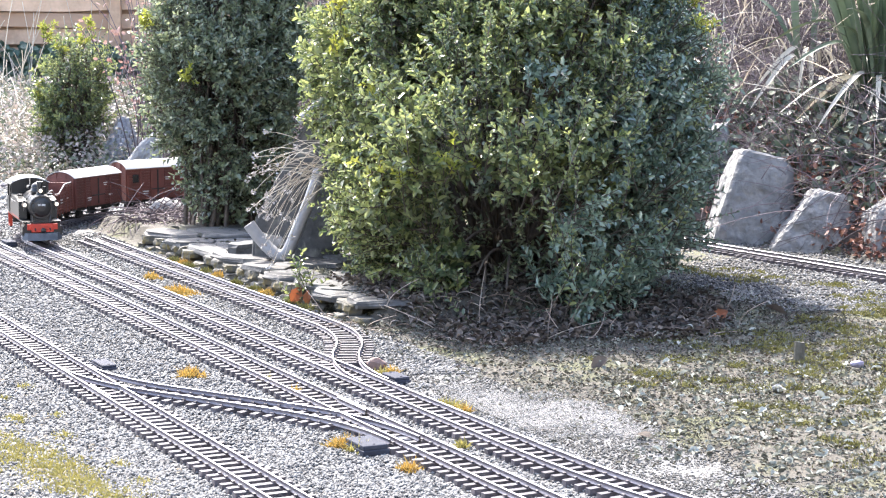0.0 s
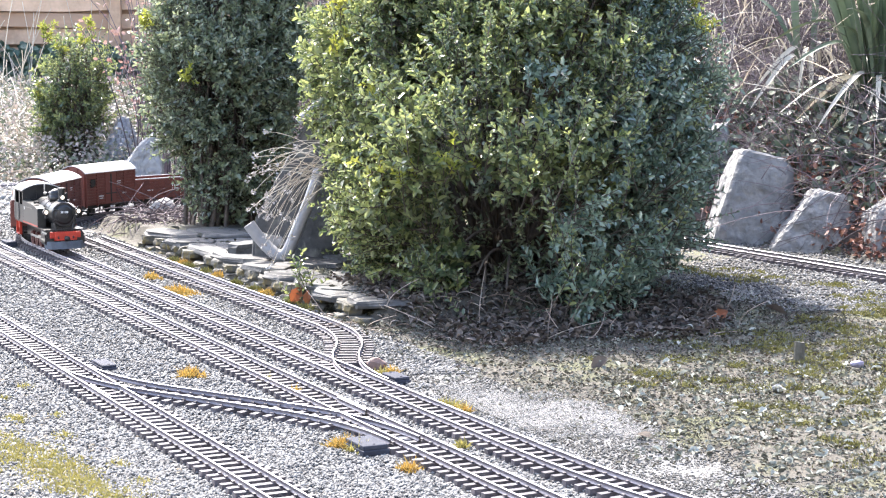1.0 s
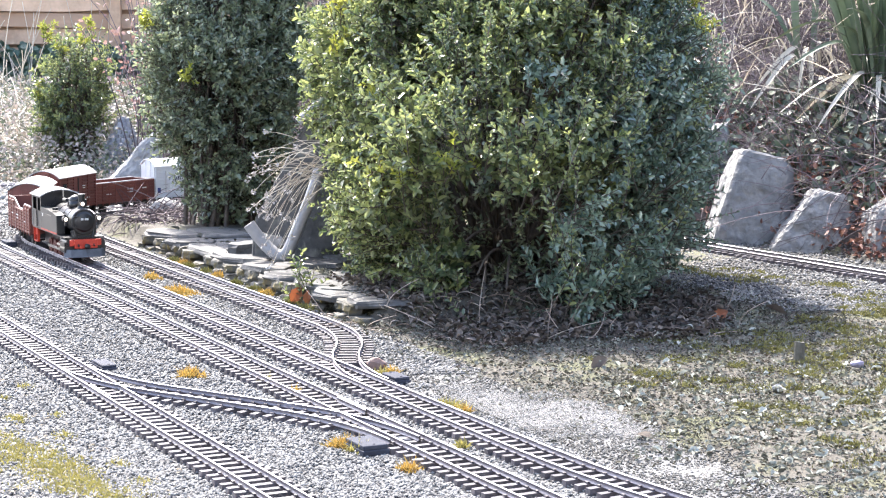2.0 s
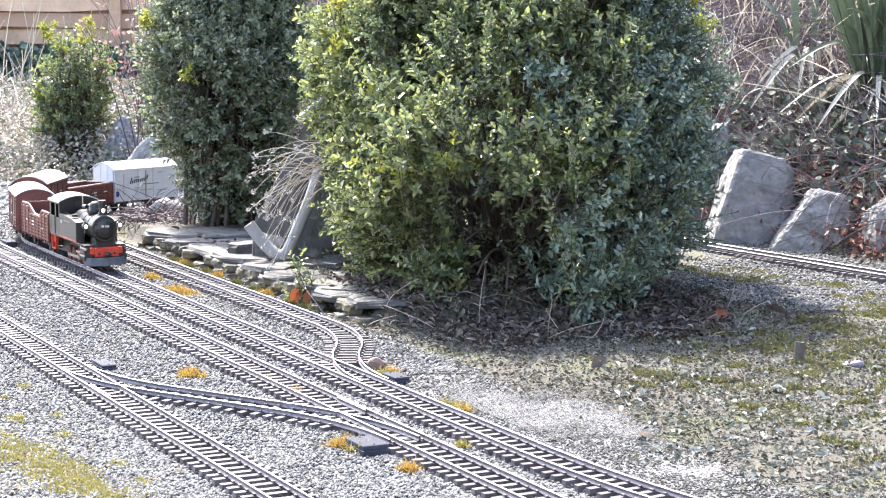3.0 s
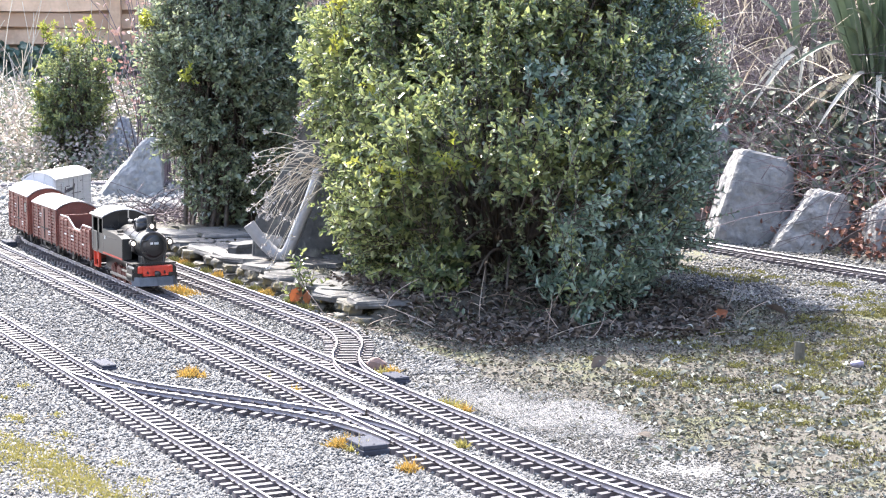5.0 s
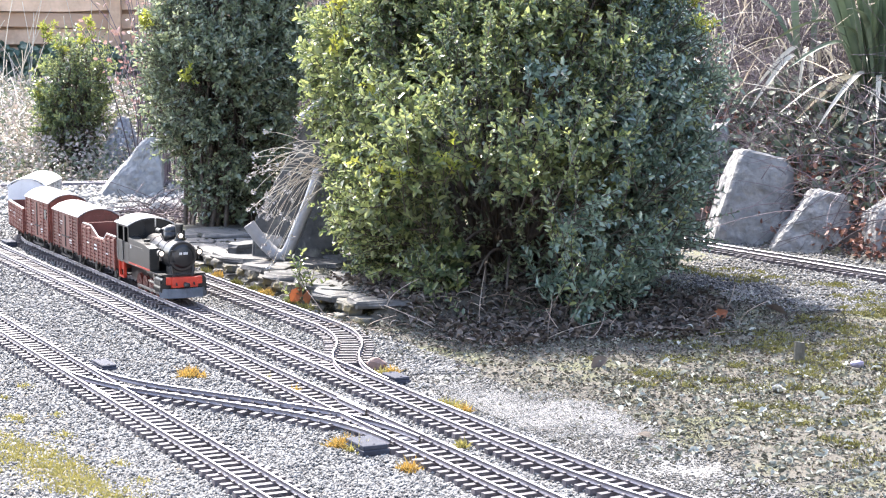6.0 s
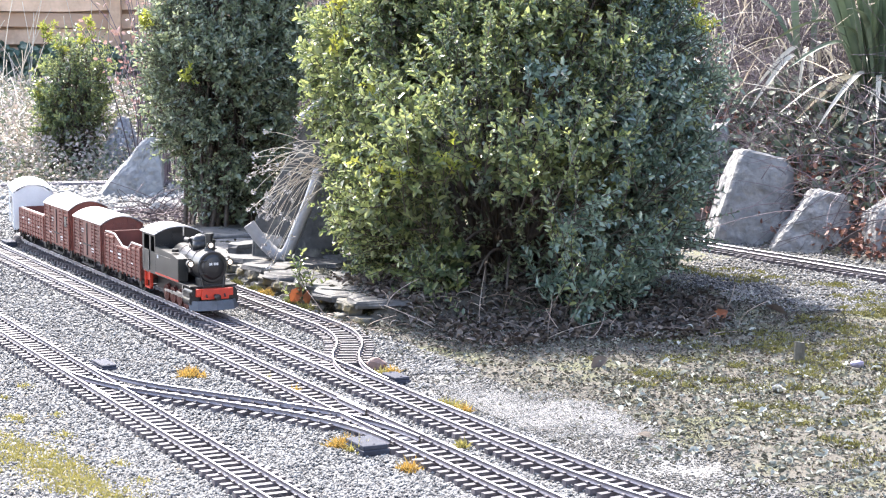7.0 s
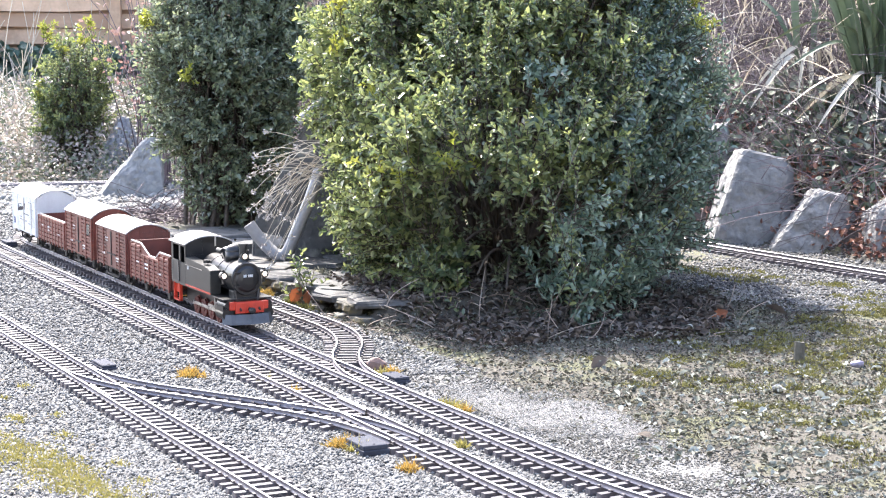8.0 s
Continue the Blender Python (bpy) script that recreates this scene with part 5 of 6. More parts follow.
# ---- fence ----
def build_fence():
    th = empty("wooden_fence", "weathered larch board fence at the back", "fence", m=pose(-1.9, 9.3, 0.08, 0, 0, 2))
    k = 0
    for z in np.arange(0.05, 0.80, 0.080):
        for x0, x1 in ((-2.6, 0.335), (0.345, 2.4)):
            bm = bmesh.new()
            segs = 12
            va = []
            for i in range(segs + 1):
                x = x0 + (x1 - x0) * i / segs
                w = 0.008 * math.sin(i * 1.7 + k) + 0.003 * math.sin(i * 4.1 + 2 * k)
                y = 0.010 * math.sin(i * 2.1 + 0.7 * k)
                va.append([bm.verts.new((x, y + dy, z + dz + w)) for dy, dz in ((-0.030, 0), (-0.012, 0), (0.004, 0.069), (-0.014, 0.069))])
            for a, b in zip(va[:-1], va[1:]):
                for j in range(4):
                    bm.faces.new((a[j], a[(j + 1) % 4], b[(j + 1) % 4], b[j]))
            bm.faces.new(va[0]), bm.faces.new(va[-1][::-1])
            part("board", bm, M_FENCE, th)
            k += 1
    bm = bmesh.new()
    box(bm, -2.6, 2.4, 0.016, 0.026, 0.0, 0.84)
    part("back_panel", bm, M_FENCE, th)
    for x in (0.34, -1.5, 2.2):
        bm = bmesh.new()
        box(bm, x - 0.026, x + 0.026, -0.095, -0.042, -0.2, 0.93, 0.003)
        part("post", bm, M_FENCE, th)

build_fence()

# ---- plants of the bank and the background ----
def scatter(n, x0, x1, y0, y1, ok):
    out = np.empty((0, 3))
    while len(out) < n:
        x, y = rng.uniform(x0, x1, n * 2), rng.uniform(y0, y1, n * 2)
        keep = ok(x, y)
        x, y = x[keep], y[keep]
        out = np.concatenate([out, np.stack([x, y, ground_z(x, y)], 1)])
    return out[:n]

def ee(x, y):
    return 0.862 * x + 0.507 * y

def arcs(base, length, lean, droop, k=7, bend=0.25):
    n = len(base)
    d = unit(np.stack([rng.normal(size=n) * lean, rng.normal(size=n) * lean - lean * 0.4, np.ones(n)], 1))
    s = rng.normal(size=(n, 3)) * bend
    t = np.linspace(0, 1, k)[None, :, None]
    L = np.asarray(length)[:, None, None]
    return base[:, None] + d[:, None] * L * t + s[:, None] * L * t ** 2 - np.array([0, 0, 1.0]) * L * np.asarray(droop).reshape(-1, 1, 1) * t ** 2

def stuff(name, label, category, v, f, material):
    return tagged(quick(name, v, f, material), label, category, kind="stuff")

def build_bank():
    global rng
    rng = np.random.default_rng(12)
    bank = lambda x, y: (ee(x, y) > 3.45) & (x > -1.1)
    # bare twigs
    b = scatter(17000, -1.0, 2.4, 4.6, 9.0, lambda x, y: bank(x, y) & (ee(x, y) < 5.2))
    n = len(b)
    v, f = strand_arrays(arcs(b - np.array([0, 0, 0.01]), rng.uniform(0.10, 0.36, n), 0.8, rng.uniform(0.1, 0.9, n), 7, 0.4), rng.uniform(0.0011, 0.0022, n), np.full(n, 0.0007))
    stuff("bramble_thicket", "tangle of bare purplish brown twigs on the bank", "twigs", v, f, M_TWIG)
    # dry grass higher up
    b = scatter(3900, -1.0, 2.4, 5.2, 9.5, lambda x, y: bank(x, y) & (ee(x, y) > 3.70) & (ee(x, y) < 5.6))
    n = len(b)
    v, f = blade_arrays(arcs(b, rng.uniform(0.15, 0.45, n), 0.45, rng.uniform(0.1, 0.8, n), 6, 0.2), rng.uniform(0.003, 0.006, n))
    stuff("dry_grass", "tall bleached dry grass on the bank", "dry grass", v, f, M_STRAW)
    # ivy
    b = scatter(8000, 0.2, 2.2, 4.5, 7.0, lambda x, y: (ee(x, y) > 3.46) & (ee(x, y) < 3.76) & (rng.random(len(x)) < np.where((ee(x, y) > 3.56) & (x > 0.95), 1.0, 0.25)))
    b = b + np.abs(rng.normal(size=(len(b), 1))) * np.array([0, -0.015, 0.035])
    n = len(b)
    v, f = leaf_arrays(b, rng.normal(size=(n, 3)) + np.array([0, -0.8, 0]), rng.normal(size=(n, 3)) * 0.5 + np.array([0, -0.5, 1]), rng.uniform(0.016, 0.034, n), rng.uniform(0.014, 0.026, n))
    stuff("ivy", "grey-green ivy leaves creeping over the bank", "ivy", v, f, M_IVY)
    # red-brown dead leaves
    b = scatter(5200, 0.5, 2.0, 4.2, 6.0, lambda x, y: (ee(x, y) > 3.36) & (ee(x, y) < 3.72) & (rng.random(len(x)) < np.where(x > 0.95, 1.0, 0.3)))
    b = b + np.abs(rng.normal(size=(len(b), 1))) * np.array([0, -0.01, 0.028])
    n = len(b)
    v, f = leaf_arrays(b, rng.normal(size=(n, 3)), rng.normal(size=(n, 3)) * 0.8 + np.array([0, -0.3, 1]), rng.uniform(0.010, 0.022, n), rng.uniform(0.006, 0.014, n), 0.3)
    stuff("dead_leaves", "red-brown withered leaves piled on the bank", "dead leaves", v, f, M_REDLEAF)
    # long fallen stems
    b = scatter(16, 0.5, 1.7, 4.7, 6.2, lambda x, y: (ee(x, y) > 3.5) & (ee(x, y) < 4.1))
    n = len(b)
    v, f = strand_arrays(arcs(b + np.array([0, -0.02, 0.03]), rng.uniform(0.2, 0.5, n), 1.6, rng.uniform(0.3, 0.9, n), 9, 0.3), rng.uniform(0.002, 0.003, n), np.full(n, 0.0014))
    stuff("fallen_stem", "pale dead stems lying over the bank", "dead stems", v, f, M_STRAW)

build_bank()

def sword_plant(x, y, n, n_dry, seed, label):
    global rng
    rng = np.random.default_rng(seed)
    z = float(ground_z(x, y))
    th = empty("flax_plant", label, "flax plant", m=Matrix.Translation((x, y, z)))
    def fan(count, lo, hi, lean, droop, w, name, material, late):
        a = rng.uniform(0, 2 * math.pi, count)
        le = lean * (0.15 + 0.85 * rng.random(count))
        d = unit(np.stack([np.cos(a) * le, np.sin(a) * le, np.ones(count)], 1))
        L = rng.uniform(lo, hi, count)[:, None, None]
        t = np.linspace(0, 1, 14)[None, :, None]
        base = np.stack([np.cos(a), np.sin(a), np.zeros(count)], 1) * 0.05 * rng.random((count, 1))
        out = np.stack([np.cos(a), np.sin(a), np.zeros(count)], 1)
        dr = rng.uniform(droop * 0.2, droop, count)[:, None, None]
        kink = np.clip(t - late, 0, 1) ** 1.5 * 2.2
        p = base[:, None] + d[:, None] * L * t + out[:, None] * L * kink * 0.5 * dr - np.array([0, 0, 1.0]) * L * kink * dr
        for i in range(count):
            v, f = blade_arrays(p[i:i + 1], rng.uniform(w * 0.7, w * 1.2, 1))
            quick(name, v, f, material, th)
    fan(n, 0.35, 0.62, 0.42, 0.25, 0.030, "sword_leaf", M_PHORM, 0.5)
    fan(n // 2, 0.30, 0.50, 0.75, 0.9, 0.020, "sword_leaf", M_PHORM, 0.5)
    fan(n_dry, 0.12, 0.28, 1.0, 1.6, 0.017, "withered_leaf", M_PHORMDRY, 0.35)

sword_plant(1.21, 5.36, 40, 24, 21, "large flax plant with sword-shaped green and withered leaves")
sword_plant(1.09, 5.75, 2, 9, 22, "smaller flax clump with withered drooping leaves")

def build_background():
    global rng
    rng = np.random.default_rng(15)
    # low leafy ground cover behind the far track
    b = scatter(24000, -2.6, -0.75, 7.0, 9.2, lambda x, y: np.abs(x) < 0.26 * y)
    hgt = 0.23 * np.clip((b[:, 1] - 6.95) / 0.6, 0.12, 1) * rng.random(len(b)) ** 0.6
    b[:, 2] += hgt
    n = len(b)
    v, f = leaf_arrays(b, rng.normal(size=(n, 3)) + np.array([0, -0.5, 0.2]), rng.normal(size=(n, 3)) * 0.5 + np.array([0, -0.3, 1]), rng.uniform(0.010, 0.022, n), rng.uniform(0.007, 0.015, n))
    stuff("ground_cover", "pale green and withered low ground cover plants", "ground cover", v, f, mat("cover_leaf", (0.12, 0.145, 0.085), (0.38, 0.32, 0.28), 0.55, scale=3, random_by="island", spread=0.45, translucent=0.2))
    # white dry grass heap on the left
    b = scatter(2200, -2.7, -1.45, 7.6, 9.0, lambda x, y: np.abs(x) < 0.27 * y)
    n = len(b)
    v, f = blade_arrays(arcs(b + np.array([0, 0, 0.05]), rng.uniform(0.12, 0.34, n), 0.7, rng.uniform(0.3, 1.2, n), 6, 0.3), rng.uniform(0.003, 0.007, n))
    stuff("dry_grass", "bleached dry grass heap near the fence", "dry grass", v, f, mat("bleached_grass", (0.78, 0.75, 0.69), (0.60, 0.55, 0.48), 0.75, random_by="island", spread=0.4, translucent=0.3))
    b = scatter(60, -2.3, -1.5, 8.4, 9.0, lambda x, y: np.abs(x) < 0.27 * y)
    n = len(b)
    v, f = strand_arrays(arcs(b, rng.uniform(0.3, 0.62, n), 0.18, rng.uniform(0, 0.15, n), 6, 0.12), np.full(n, 0.0035), np.full(n, 0.0015))
    stuff("grass_stalk", "tall pale dry stalks against the fence", "dry stalks", v, f, M_STRAW)
    # ivy below the fence
    b = scatter(3800, -2.8, -0.8, 8.95, 9.22, lambda x, y: x < 0)
    b[:, 2] += 0.36 * rng.random(len(b)) ** 0.8
    n = len(b)
    v, f = leaf_arrays(b, rng.normal(size=(n, 3)) + np.array([0, -0.6, -0.3]), rng.normal(size=(n, 3)) * 0.5 + np.array([0, -1, 0.4]), rng.uniform(0.03, 0.055, n), rng.uniform(0.025, 0.045, n))
    stuff("ivy", "dark ivy hedge along the fence foot", "ivy", v, f, mat("ivy_dark", (0.035, 0.07, 0.045), (0.09, 0.13, 0.09), 0.4, random_by="island", translucent=0.15))
    # bare reddish shrub behind the second box shrub
    b = np.repeat(np.array([[-1.045, 6.95, 0.0]]), 60, 0) + rng.normal(size=(60, 3)) * np.array([0.04, 0.08, 0.0])
    p = arcs(b, rng.uniform(0.4, 0.85, 60), 0.07, rng.uniform(0.0, 0.3, 60), 9, 0.11)
    th = empty("bare_shrub", "bare reddish shrub with dry leaf tips", "shrub")
    v, f = strand_arrays(p, np.full(60, 0.003), np.full(60, 0.0012))
    quick("branch", v, f, M_TWIG, th)["kind"] = "stuff"
    tips = p[:, 5:].reshape(-1, 3)
    tips = np.repeat(tips, 2, 0) + rng.normal(size=(len(tips) * 2, 3)) * 0.012
    n = len(tips)
    v, f = leaf_arrays(tips, rng.normal(size=(n, 3)), rng.normal(size=(n, 3)), rng.uniform(0.014, 0.024, n), rng.uniform(0.010, 0.016, n))
    quick("dry_leaf", v, f, mat("pinkish_dry_leaf", (0.42, 0.28, 0.24), (0.30, 0.17, 0.14), 0.6, random_by="island", translucent=0.25), th)["kind"] = "stuff"
    # twig heap beside the loop
    b = scatter(240, -0.92, -0.70, 5.35, 5.75, lambda x, y: x < 0)
    n = len(b)
    v, f = strand_arrays(arcs(b, rng.uniform(0.06, 0.16, n), 1.5, rng.uniform(0.3, 1.0, n), 6, 0.3), np.full(n, 0.0018), np.full(n, 0.0009))
    stuff("twig_heap", "heap of dry twigs beside the loop of track", "twigs", v, f, M_TWIG)

build_background()

# ---- ground litter: gravel, fallen leaves, moss ----
def on_track(x, y, c0, half=0.05):
    return np.abs(x * N[0] + y * N[1] - c0) < half

def gravel(n, seed, lo, hi, near, far, ok, label, material, wide=0.245):
    """Small broken stones, thicker towards the front."""
    g = np.random.default_rng(seed)
    xs, ys = [], []
    got = 0
    while got < n:
        u = g.random(n)
        y = 1 / (1 / near + u * (1 / far - 1 / near))
        x = g.uniform(-wide, wide, n) * y
        k = ok(x, y, g)
        xs.append(x[k]), ys.append(y[k])
        got += k.sum()
    x, y = np.concatenate(xs)[:n], np.concatenate(ys)[:n]
    s = g.uniform(lo, hi, n) * (0.8 + 0.08 * y)
    base = np.array([[1, 0, 0], [-1, 0, 0], [0, 1, 0], [0, -1, 0], [0, 0, 1], [0, 0, -1]], float)
    v = base[None] * (0.55 + 0.6 * g.random((n, 6, 1))) + g.normal(size=(n, 6, 3)) * 0.22
    v = v * np.stack([np.ones(n), 0.6 + 0.4 * g.random(n), 0.4 + 0.35 * g.random(n)], 1)[:, None]
    a = g.uniform(0, 6.283, n)
    ca, sa = np.cos(a)[:, None], np.sin(a)[:, None]
    v = np.stack([v[..., 0] * ca - v[..., 1] * sa, v[..., 0] * sa + v[..., 1] * ca, v[..., 2]], -1) * (s / 2)[:, None, None]
    v = v + np.stack([x, y, ground_z(x, y) + s * 0.08], 1)[:, None]
    tri = np.array([[0, 2, 4], [2, 1, 4], [1, 3, 4], [3, 0, 4], [2, 0, 5], [1, 2, 5], [3, 1, 5], [0, 3, 5]])
    f = (np.arange(n)[:, None, None] * 6 + tri[None]).reshape(-1, 3)
    return tagged(quick("gravel", v.reshape(-1, 3), f, material), label, "gravel", kind="stuff")

def clear_of_tracks(x, y, g):
    """Few stones lie on or between the sleepers."""
    on = np.zeros(len(x), bool)
    for c0 in (C_A, C_B, C_C, C_D):
        on |= on_track(x, y, c0, 0.050) & ((c0 != C_D) | (x * U[0] + y * U[1] < -3.45))
    return ~on | (g.random(len(x)) < 0.25)

def cc(x, y):
    return x * N[0] + y * N[1]

def mossy(x, y):
    """0 to 1: how far the soil and leaves take over from the gravel, to the right of the main line."""
    return step(1.38, 1.60, cc(x, y) + 0.05 * np.sin(x * 9 + y * 5) + 0.04 * np.sin(x * 31 - y * 17))

gravel(95000, 2, 0.0055, 0.0105, 2.15, 6.6, lambda x, y, g: clear_of_tracks(x, y, g) & ((cc(x, y) < 1.365) | (cc(x, y) < 1.535) & (x * U[0] + y * U[1] < -2.95 + 0.1 * np.sin(y * 40))) | (y > 5.6) | ((y > 4.9) & (np.hypot(x + 0.402, y - 5.423) > 0.58) & (x < 0)), "pale grey crushed ballast between the tracks", M_GRAVEL)
gravel(22000, 3, 0.0028, 0.0065, 2.2, 5.6, lambda x, y, g: (cc(x, y) > 1.36) & (ee(x, y) < 3.11) & (g.random(len(x)) < 1.0 - 0.86 * mossy(x, y)) & ~((cc(x, y) > 1.53) & (x * U[0] + y * U[1] < -3.45) & (x < 0.1)), "fine grit scattered over the soil", M_SOILGRIT)
gravel(14000, 4, 0.006, 0.011, 4.0, 6.0, lambda x, y, g: (ee(x, y) > 2.66 + 0.06 * np.sin(x * 23)) & (ee(x, y) < 3.4) & (x > 0.3) & (np.abs(ee(x, y) - 3.165) > 0.045), "grey ballast along the return track", M_GRAVEL)
gravel(2600, 5, 0.012, 0.028, 5.9, 7.0, lambda x, y, g: (x < -0.7) & (np.hypot(x + 0.402, y - 5.423) > 0.83), "pale pebbles behind the loop", M_SAND)

def sandy(x, y):
    """0 to 1 over the patch of pale sand beside the main line."""
    r = np.hypot((x - 0.155) * 0.80 + (y - 2.98) * 0.60, ((y - 2.98) * 0.80 - (x - 0.155) * 0.60) * 0.42)
    return step(0.125, 0.03, r + 0.022 * np.sin(x * 41 + y * 13) + 0.015 * np.sin(y * 57 - x * 23))

gravel(16000, 6, 0.0022, 0.0048, 2.5, 3.6, lambda x, y, g: (cc(x, y) > 1.375) & (g.random(len(x)) < sandy(x, y)), "patch of fine pale sand beside the main line", M_SAND)

gravel(2600, 8, 0.0025, 0.006, 4.0, 4.45, lambda x, y, g: np.hypot((x - 0.66) / 1.3, (y - 4.22) / 1.8) < 0.045 + 0.012 * np.sin(x * 60), "small patch of pale sand at the foot of the shrub", M_SAND)

def litter(name, label, n, seed, lo, hi, ok, material, box4, lift=0.004, curl=0.3, ratio=0.6):
    global rng
    rng = np.random.default_rng(seed)
    b = scatter(n, *box4, ok)
    b[:, 2] += np.abs(rng.normal(size=n)) * lift
    up = rng.normal(size=(n, 3)) * 0.45 + np.array([0, 0, 1.0])
    d = rng.normal(size=(n, 3)) * np.array([1, 1, 0.35])
    L = rng.uniform(lo, hi, n)
    v, f = leaf_arrays(b, d, up, L, L * rng.uniform(ratio * 0.6, ratio * 1.2, n), curl)
    return stuff(name, label, "leaf litter", v, f, material)

view = lambda x, y: np.abs(x) < 0.25 * y + 0.05
soil = lambda x, y: view(x, y) & (ee(x, y) < 2.72) & (rng.random(len(x)) < mossy(x, y) * (1 - 0.93 * sandy(x, y)))
litter("leaf_litter", "pale withered leaf fragments strewn over mossy soil", 25000, 41, 0.004, 0.0105, lambda x, y: soil(x, y) & (y > 2.2), M_LITTER, (-0.3, 1.4, 2.2, 5.2))
litter("leaf_litter", "larger bleached grey-green leaves on the soil in front", 800, 42, 0.008, 0.019, lambda x, y: soil(x, y) & (x > 0.25) & (rng.random(len(x)) < step(3.5, 2.6, y) + 0.12), M_PALELEAF, (0.2, 0.9, 2.2, 4.2), 0.006)
M_BROWNLEAF = mat("brown_leaf", (0.17, 0.145, 0.125), (0.07, 0.055, 0.047), 0.8, spec=0.15, random_by="island", spread=0.5, translucent=0.12)
litter("leaf_litter", "brown curled leaves heaped under the large shrub", 3400, 43, 0.008, 0.022, lambda x, y: (cc(x, y) > 1.62) & (np.hypot((x - 0.12) / 1.15, (y - 4.04) / 1.0) < 0.46 + 0.05 * np.sin(x * 17)) & (y < 4.2) & (x < 0.60), M_BROWNLEAF, (-0.3, 0.85, 3.5, 4.4), 0.010, 0.5)
litter("leaf_litter", "small dark leaf crumbs among the moss", 7500, 44, 0.003, 0.008, lambda x, y: soil(x, y), M_BROWNLEAF, (-0.2, 1.3, 2.2, 5.0), 0.003)
litter("leaf_litter", "scattered dry leaves on the flagstones", 260, 45, 0.012, 0.028, lambda x, y: (cc(x, y) > 1.56) & (cc(x, y) < 1.9), M_LITTER, (-1.0, 0.0, 3.7, 5.2), 0.002)

def dry_roots():
    global rng
    rng = np.random.default_rng(46)
    b = scatter(260, -0.25, 0.60, 3.45, 4.0, lambda x, y: np.hypot((x - 0.20) / 1.35, y - 4.12) < 0.50)
    n = len(b)
    v, f = strand_arrays(arcs(b, rng.uniform(0.03, 0.085, n), 1.4, rng.uniform(0.5, 1.3, n), 8, 0.5), np.full(n, 0.0014), np.full(n, 0.0008))
    stuff("dry_roots", "wiry dry roots and stems under the shrub", "dry stems", v, f, mat("wiry_root", (0.34, 0.28, 0.23), (0.20, 0.15, 0.12), 0.8, random_by="island"))

dry_roots()

def tuft(x, y, sx, sy, n, seed, material, label, hgt=0.012, turn=H0):
    """A cushion of moss made of short dense blades."""
    global rng
    rng = np.random.default_rng(seed)
    z = float(ground_z(x, y))
    a = rng.uniform(0, 6.283, n)
    ragged = 1 + 0.35 * np.sin(a * 3 + seed) + 0.22 * np.sin(a * 7 + seed * 2.3)
    r = np.sqrt(rng.random(n)) * ragged * (0.75 + 0.4 * rng.random(n) ** 3)
    b = np.stack([r * np.cos(a) * sx / 2, r * np.sin(a) * sy / 2, np.zeros(n)], 1)
    L = hgt * np.clip(1.15 - 0.7 * r, 0.3, 1.2) * rng.uniform(0.6, 1.4, n)
    p = arcs(b - np.array([0, 0, 0.002]), L + 0.004, 0.6, rng.uniform(0, 0.5, n), 4, 0.3)
    v, f = blade_arrays(p, rng.uniform(0.0014, 0.0028, n))
    ob = quick("moss_tuft", v, f, material)
    ob.matrix_basis = pose(x, y, z, 0, 0, math.degrees(turn))
    tagged(ob, label, "moss", "moss cushions")

for k, (x, y, sx, sy, n, m) in enumerate((
        (-0.585, 4.262, 0.16, 0.055, 1300, M_MOSS), (-0.685, 4.50, 0.07, 0.035, 450, M_MOSS), (-0.435, 3.28, 0.07, 0.05, 600, M_MOSS), (-0.30, 3.215, 0.03, 0.02, 150, M_MOSSG),
        (-0.140, 2.735, 0.065, 0.045, 800, M_MOSS), (-0.118, 2.700, 0.035, 0.04, 350, M_MOSSG), (-0.046, 2.585, 0.035, 0.035, 350, M_MOSS), (0.012, 3.00, 0.11, 0.04, 800, M_MOSSG),
        (0.03, 2.98, 0.035, 0.03, 250, M_MOSS), (0.030, 2.725, 0.035, 0.02, 200, M_MOSSG), (-0.105, 3.27, 0.05, 0.05, 350, M_MOSSG), (-0.088, 3.30, 0.03, 0.03, 200, M_MOSS), (-0.245, 3.12, 0.02, 0.02, 120, M_MOSS))):
    tuft(x, y, sx, sy, n, 500 + k, m, "golden moss cushion beside the rails" if m is M_MOSS else "yellow-green moss cushion in the gravel")
for k, (x, y, sx, sy, n) in enumerate(((-0.575, 2.64, 0.22, 0.16, 2600), (-0.50, 2.52, 0.20, 0.12, 1800), (-0.66, 2.80, 0.10, 0.08, 500), (-0.42, 2.42, 0.22, 0.10, 1600), (-0.73, 3.08, 0.06, 0.05, 250), (-0.62, 2.72, 0.16, 0.10, 1500), (-0.53, 2.60, 0.15, 0.09, 1400), (-0.47, 2.50, 0.18, 0.07, 1300), (-0.66, 2.92, 0.07, 0.04, 260), (-0.60, 2.95, 0.04, 0.03, 120), (-0.70, 3.18, 0.05, 0.03, 140), (-0.56, 2.80, 0.06, 0.04, 200), (-0.45, 2.62, 0.05, 0.03, 160), (-0.40, 2.52, 0.06, 0.03, 160))):
    tuft(x, y, sx * 1.1, sy * 1.15, int(n * 1.5), 540 + k, M_MOSSG, "broad yellow-green moss mat on the gravel", 0.004)
litter("leaf_litter", "straw bits strewn over the moss and gravel", 1500, 47, 0.005, 0.013, lambda x, y: (cc(x, y) < 0.83) & view(x, y) & (rng.random(len(x)) < step(0.86, 0.62, cc(x, y))), M_STRAW, (-0.9, -0.2, 2.25, 3.4), 0.002, 0.1, 0.12)
g9 = np.random.default_rng(9)
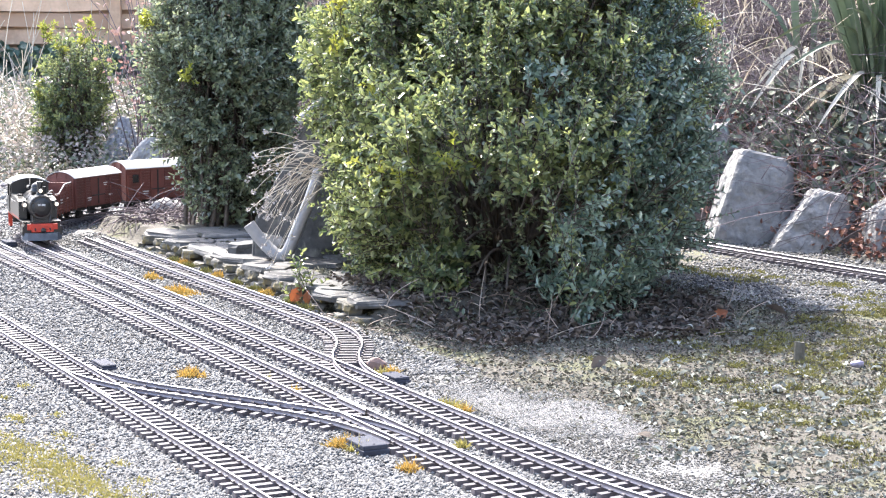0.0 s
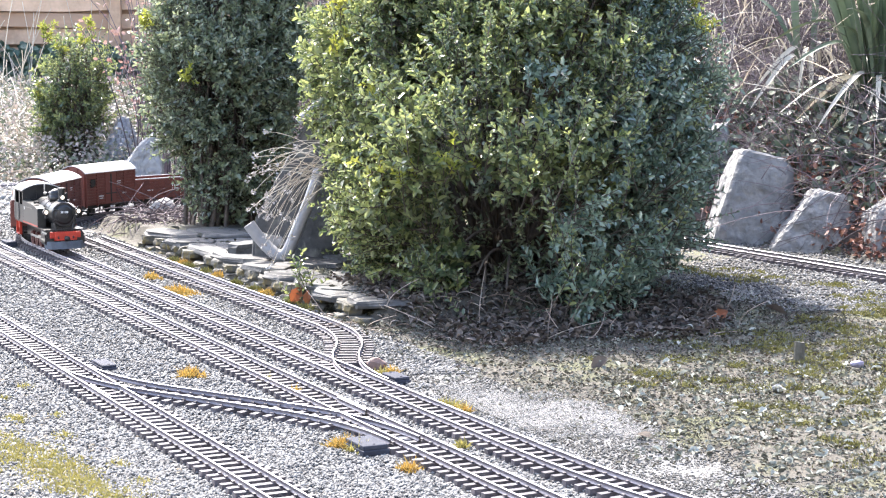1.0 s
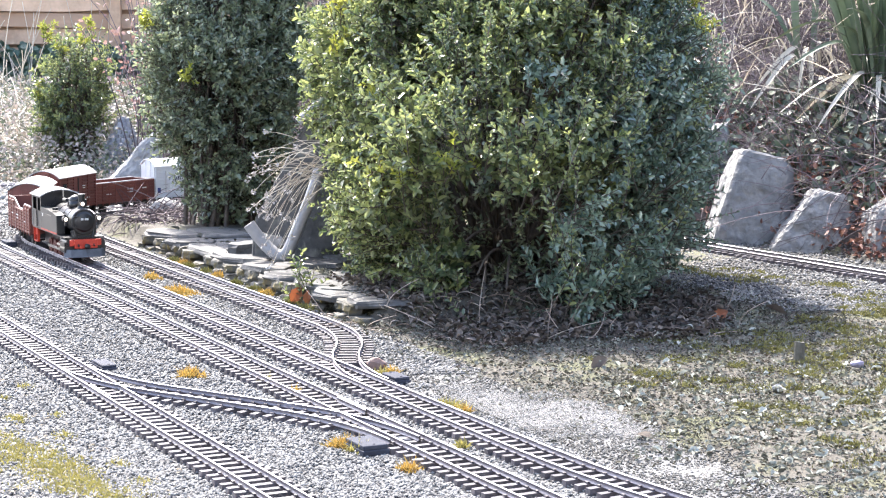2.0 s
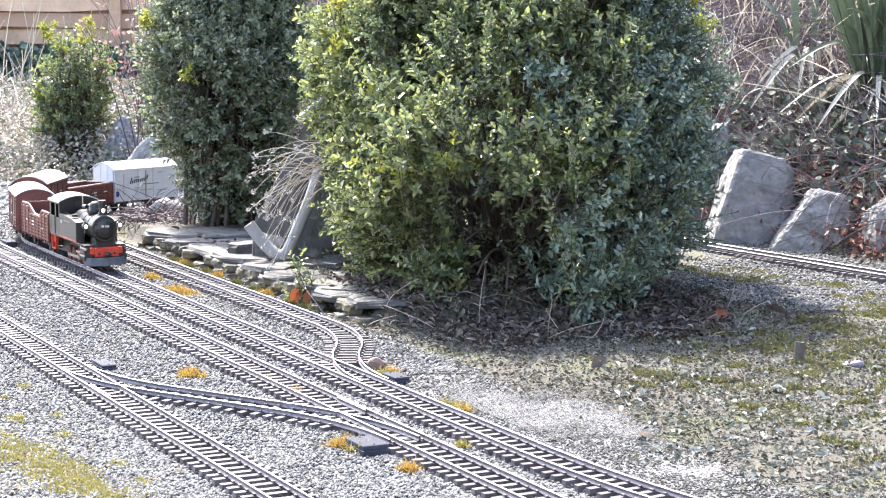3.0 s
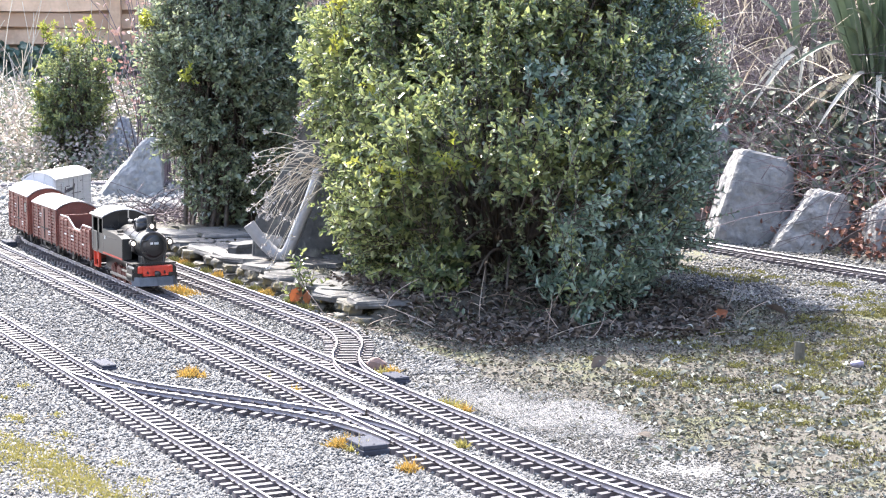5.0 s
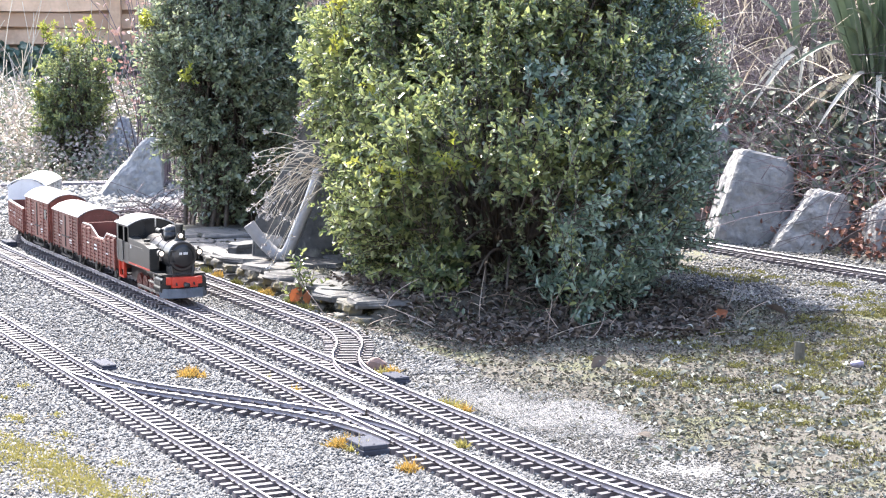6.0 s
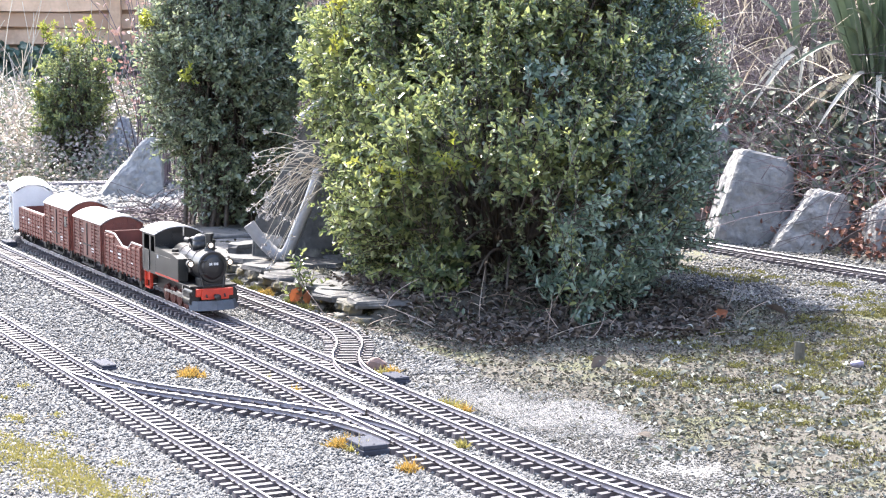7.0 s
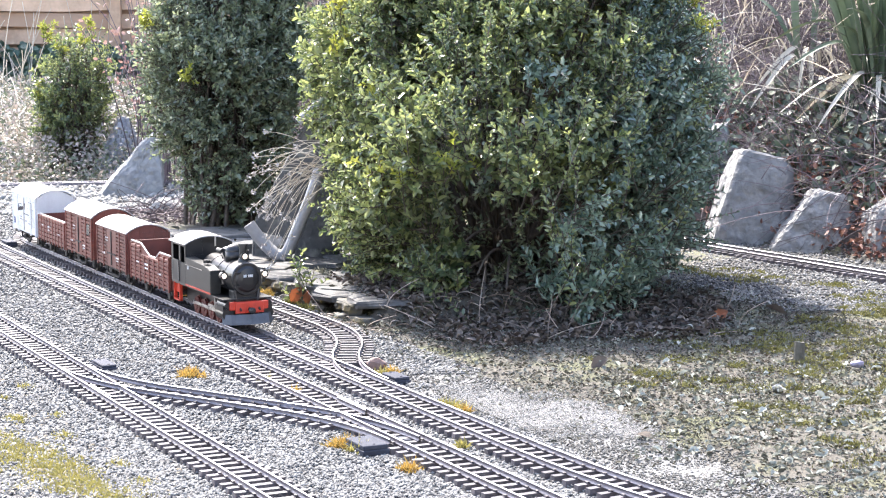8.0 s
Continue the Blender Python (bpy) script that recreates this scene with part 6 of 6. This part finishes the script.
for k in range(280):
    x, y = g9.uniform(0.25, 1.15), g9.uniform(2.45, 4.7)
    if abs(x) < 0.24 * y and cc(x, y) > 1.7 and math.hypot((x - 0.17) / 1.3, y - 4.15) > 0.5 and ee(x, y) < 3.05:
        tuft(x, y, g9.uniform(0.04, 0.16), g9.uniform(0.03, 0.10), int(g9.uniform(250, 700)), 600 + k, M_MOSSO, "flat green moss patch among fallen leaves", 0.005, g9.uniform(0, 3))

for k, l in enumerate((-4.62, -4.55, -4.50, -4.38, -4.30, -4.16, -4.05, -3.98, -3.82, -3.74)):
    q = at(1.528 + 0.004 * math.sin(k * 2.1), l)
    tuft(q[0], q[1], 0.070, 0.026, 700, 800 + k, M_MOSS if k % 3 == 1 else M_MOSSO, "golden moss growing on the stone edging", 0.009)

# ---- single small things on the ground ----
def big_leaf(x, y, size, turn, material, label, tilt=20, z=None, rot=None):
    bm = bmesh.new()
    n = 10
    L, R, Mid = [], [], []
    for i in range(n + 1):
        t = i / n
        w = 0.5 * math.sin(math.pi * min(1, t * 1.02)) ** 0.8 * (1 + 0.14 * math.sin(i * 2.3))
        zc = -0.18 * (t - 0.5) ** 2
        L.append(bm.verts.new((t * size, w * size * 0.62, (zc + 0.16 * w) * size)))
        Mid.append(bm.verts.new((t * size, 0, zc * size)))
        R.append(bm.verts.new((t * size, -w * size * 0.62, (zc + 0.16 * w) * size)))
    for i in range(n):
        bm.faces.new((L[i], L[i + 1], Mid[i + 1], Mid[i])), bm.faces.new((Mid[i], Mid[i + 1], R[i + 1], R[i]))
    bmesh.ops.solidify(bm, geom=bm.faces, thickness=0.0006)
    ob = part("dead_leaf", bm, material)
    ob.matrix_basis = pose(x, y, (float(ground_z(x, y)) + 0.006) if z is None else z, tilt, -tilt * 0.6, turn)
    if rot:
        ob.matrix_basis = pose(x, y, z, *rot)
    tagged(ob, label, "leaf", "single fallen leaves")

M_ORANGE = mat("orange_leaf", (0.42, 0.16, 0.06), (0.26, 0.09, 0.04), 0.6, scale=40, translucent=0.25)
big_leaf(-0.325, 4.085, 0.042, 55, M_ORANGE, "orange-brown dead leaf against the edging", -50, -0.012, (75, -60, 15))
big_leaf(-0.290, 4.06, 0.032, 100, M_ORANGE, "orange-brown dead leaf against the edging", -40, -0.012, (70, -85, -10))
big_leaf(0.545, 3.86, 0.04, 20, M_ORANGE, "ochre fallen leaf at the foot of the shrub", 40)
big_leaf(0.26, 3.33, 0.036, 25, M_BROWNLEAF, "dark brown curled leaf on the grit", 45)
big_leaf(0.285, 2.80, 0.036, -60, M_BROWNLEAF, "wide brown leaf lying on the grit", 5)
big_leaf(0.71, 3.92, 0.05, 160, M_BROWNLEAF, "dark leaf on the mossy ground", 35)

def stake():
    bm = bmesh.new()
    cyl(bm, (0, 0, -0.01), (0.002, 0, 0.036), 0.0105, 0.0095, seg=9)
    for v in bm.verts:
        v.co += Vector((noise.noise(v.co * 90), noise.noise(v.co * 90 + Vector((3, 0, 0))), noise.noise(v.co * 50))) * 0.003
    ob = part("wooden_stake", bm, M_MOSSY)
    ob.matrix_basis = pose(0.64, 3.42, -0.017)
    tagged(ob, "short mossy wooden stake in the ground", "stake")

stake()
rock("pebble", "mauve grey pebble among the leaves", (0.735, 3.36, -0.010), (0.016, 0.010, 0.008), 71, mat("mauve_stone", (0.28, 0.25, 0.31), (0.18, 0.16, 0.21), 0.6, fine=200), 20, 10, 0.05, sub=3)
rock("pebble", "pale pebble among the leaves", (0.555, 3.14, -0.010), (0.010, 0.008, 0.007), 72, M_STONE, 0, 10, 0.05, sub=3)
rock("pebble", "flat rusty stone beside the points", (-0.115, 3.34, -0.006), (0.020, 0.014, 0.012), 73, mat("rusty_stone", (0.22, 0.14, 0.115), (0.14, 0.09, 0.075), 0.7, fine=200), 20, 10, 0.05, sub=3)

def motions():
    """The train rolls along the main line; its wheels and rods turn with it."""
    step_t = 2 / FPS
    times = [i * step_t for i in range(int(8.0 / step_t) + 1)]
    for th, back, half in TRAIN:
        rows = []
        for t in times[::2] + [8.0]:
            s = front_at(t) + back
            a, _ = main_path(s + half)
            b, _ = main_path(s - half)
            m = (a + b) / 2
            rows.append((t, pose(m[0], m[1], RAIL_Z, 0, 0, math.degrees(math.atan2(a[1] - b[1], a[0] - b[0])))))
        walk(th, rows)
    for wheels in (ROLLING, LOCO_WHEELS):
        for ob, x, r in wheels:
            walk(ob, [(t, pose(x, 0, r, 0, math.degrees((front_at(t) - FRONT[0][1]) / r), 0)) for t in times])
    for ob, y, r in RODS:
        rows = []
        for t in times:
            a = (front_at(t) - FRONT[0][1]) / r
            rows.append((t, pose(0.0085 * math.cos(a), y, r - 0.0085 * math.sin(a))))
        walk(ob, rows)

motions()
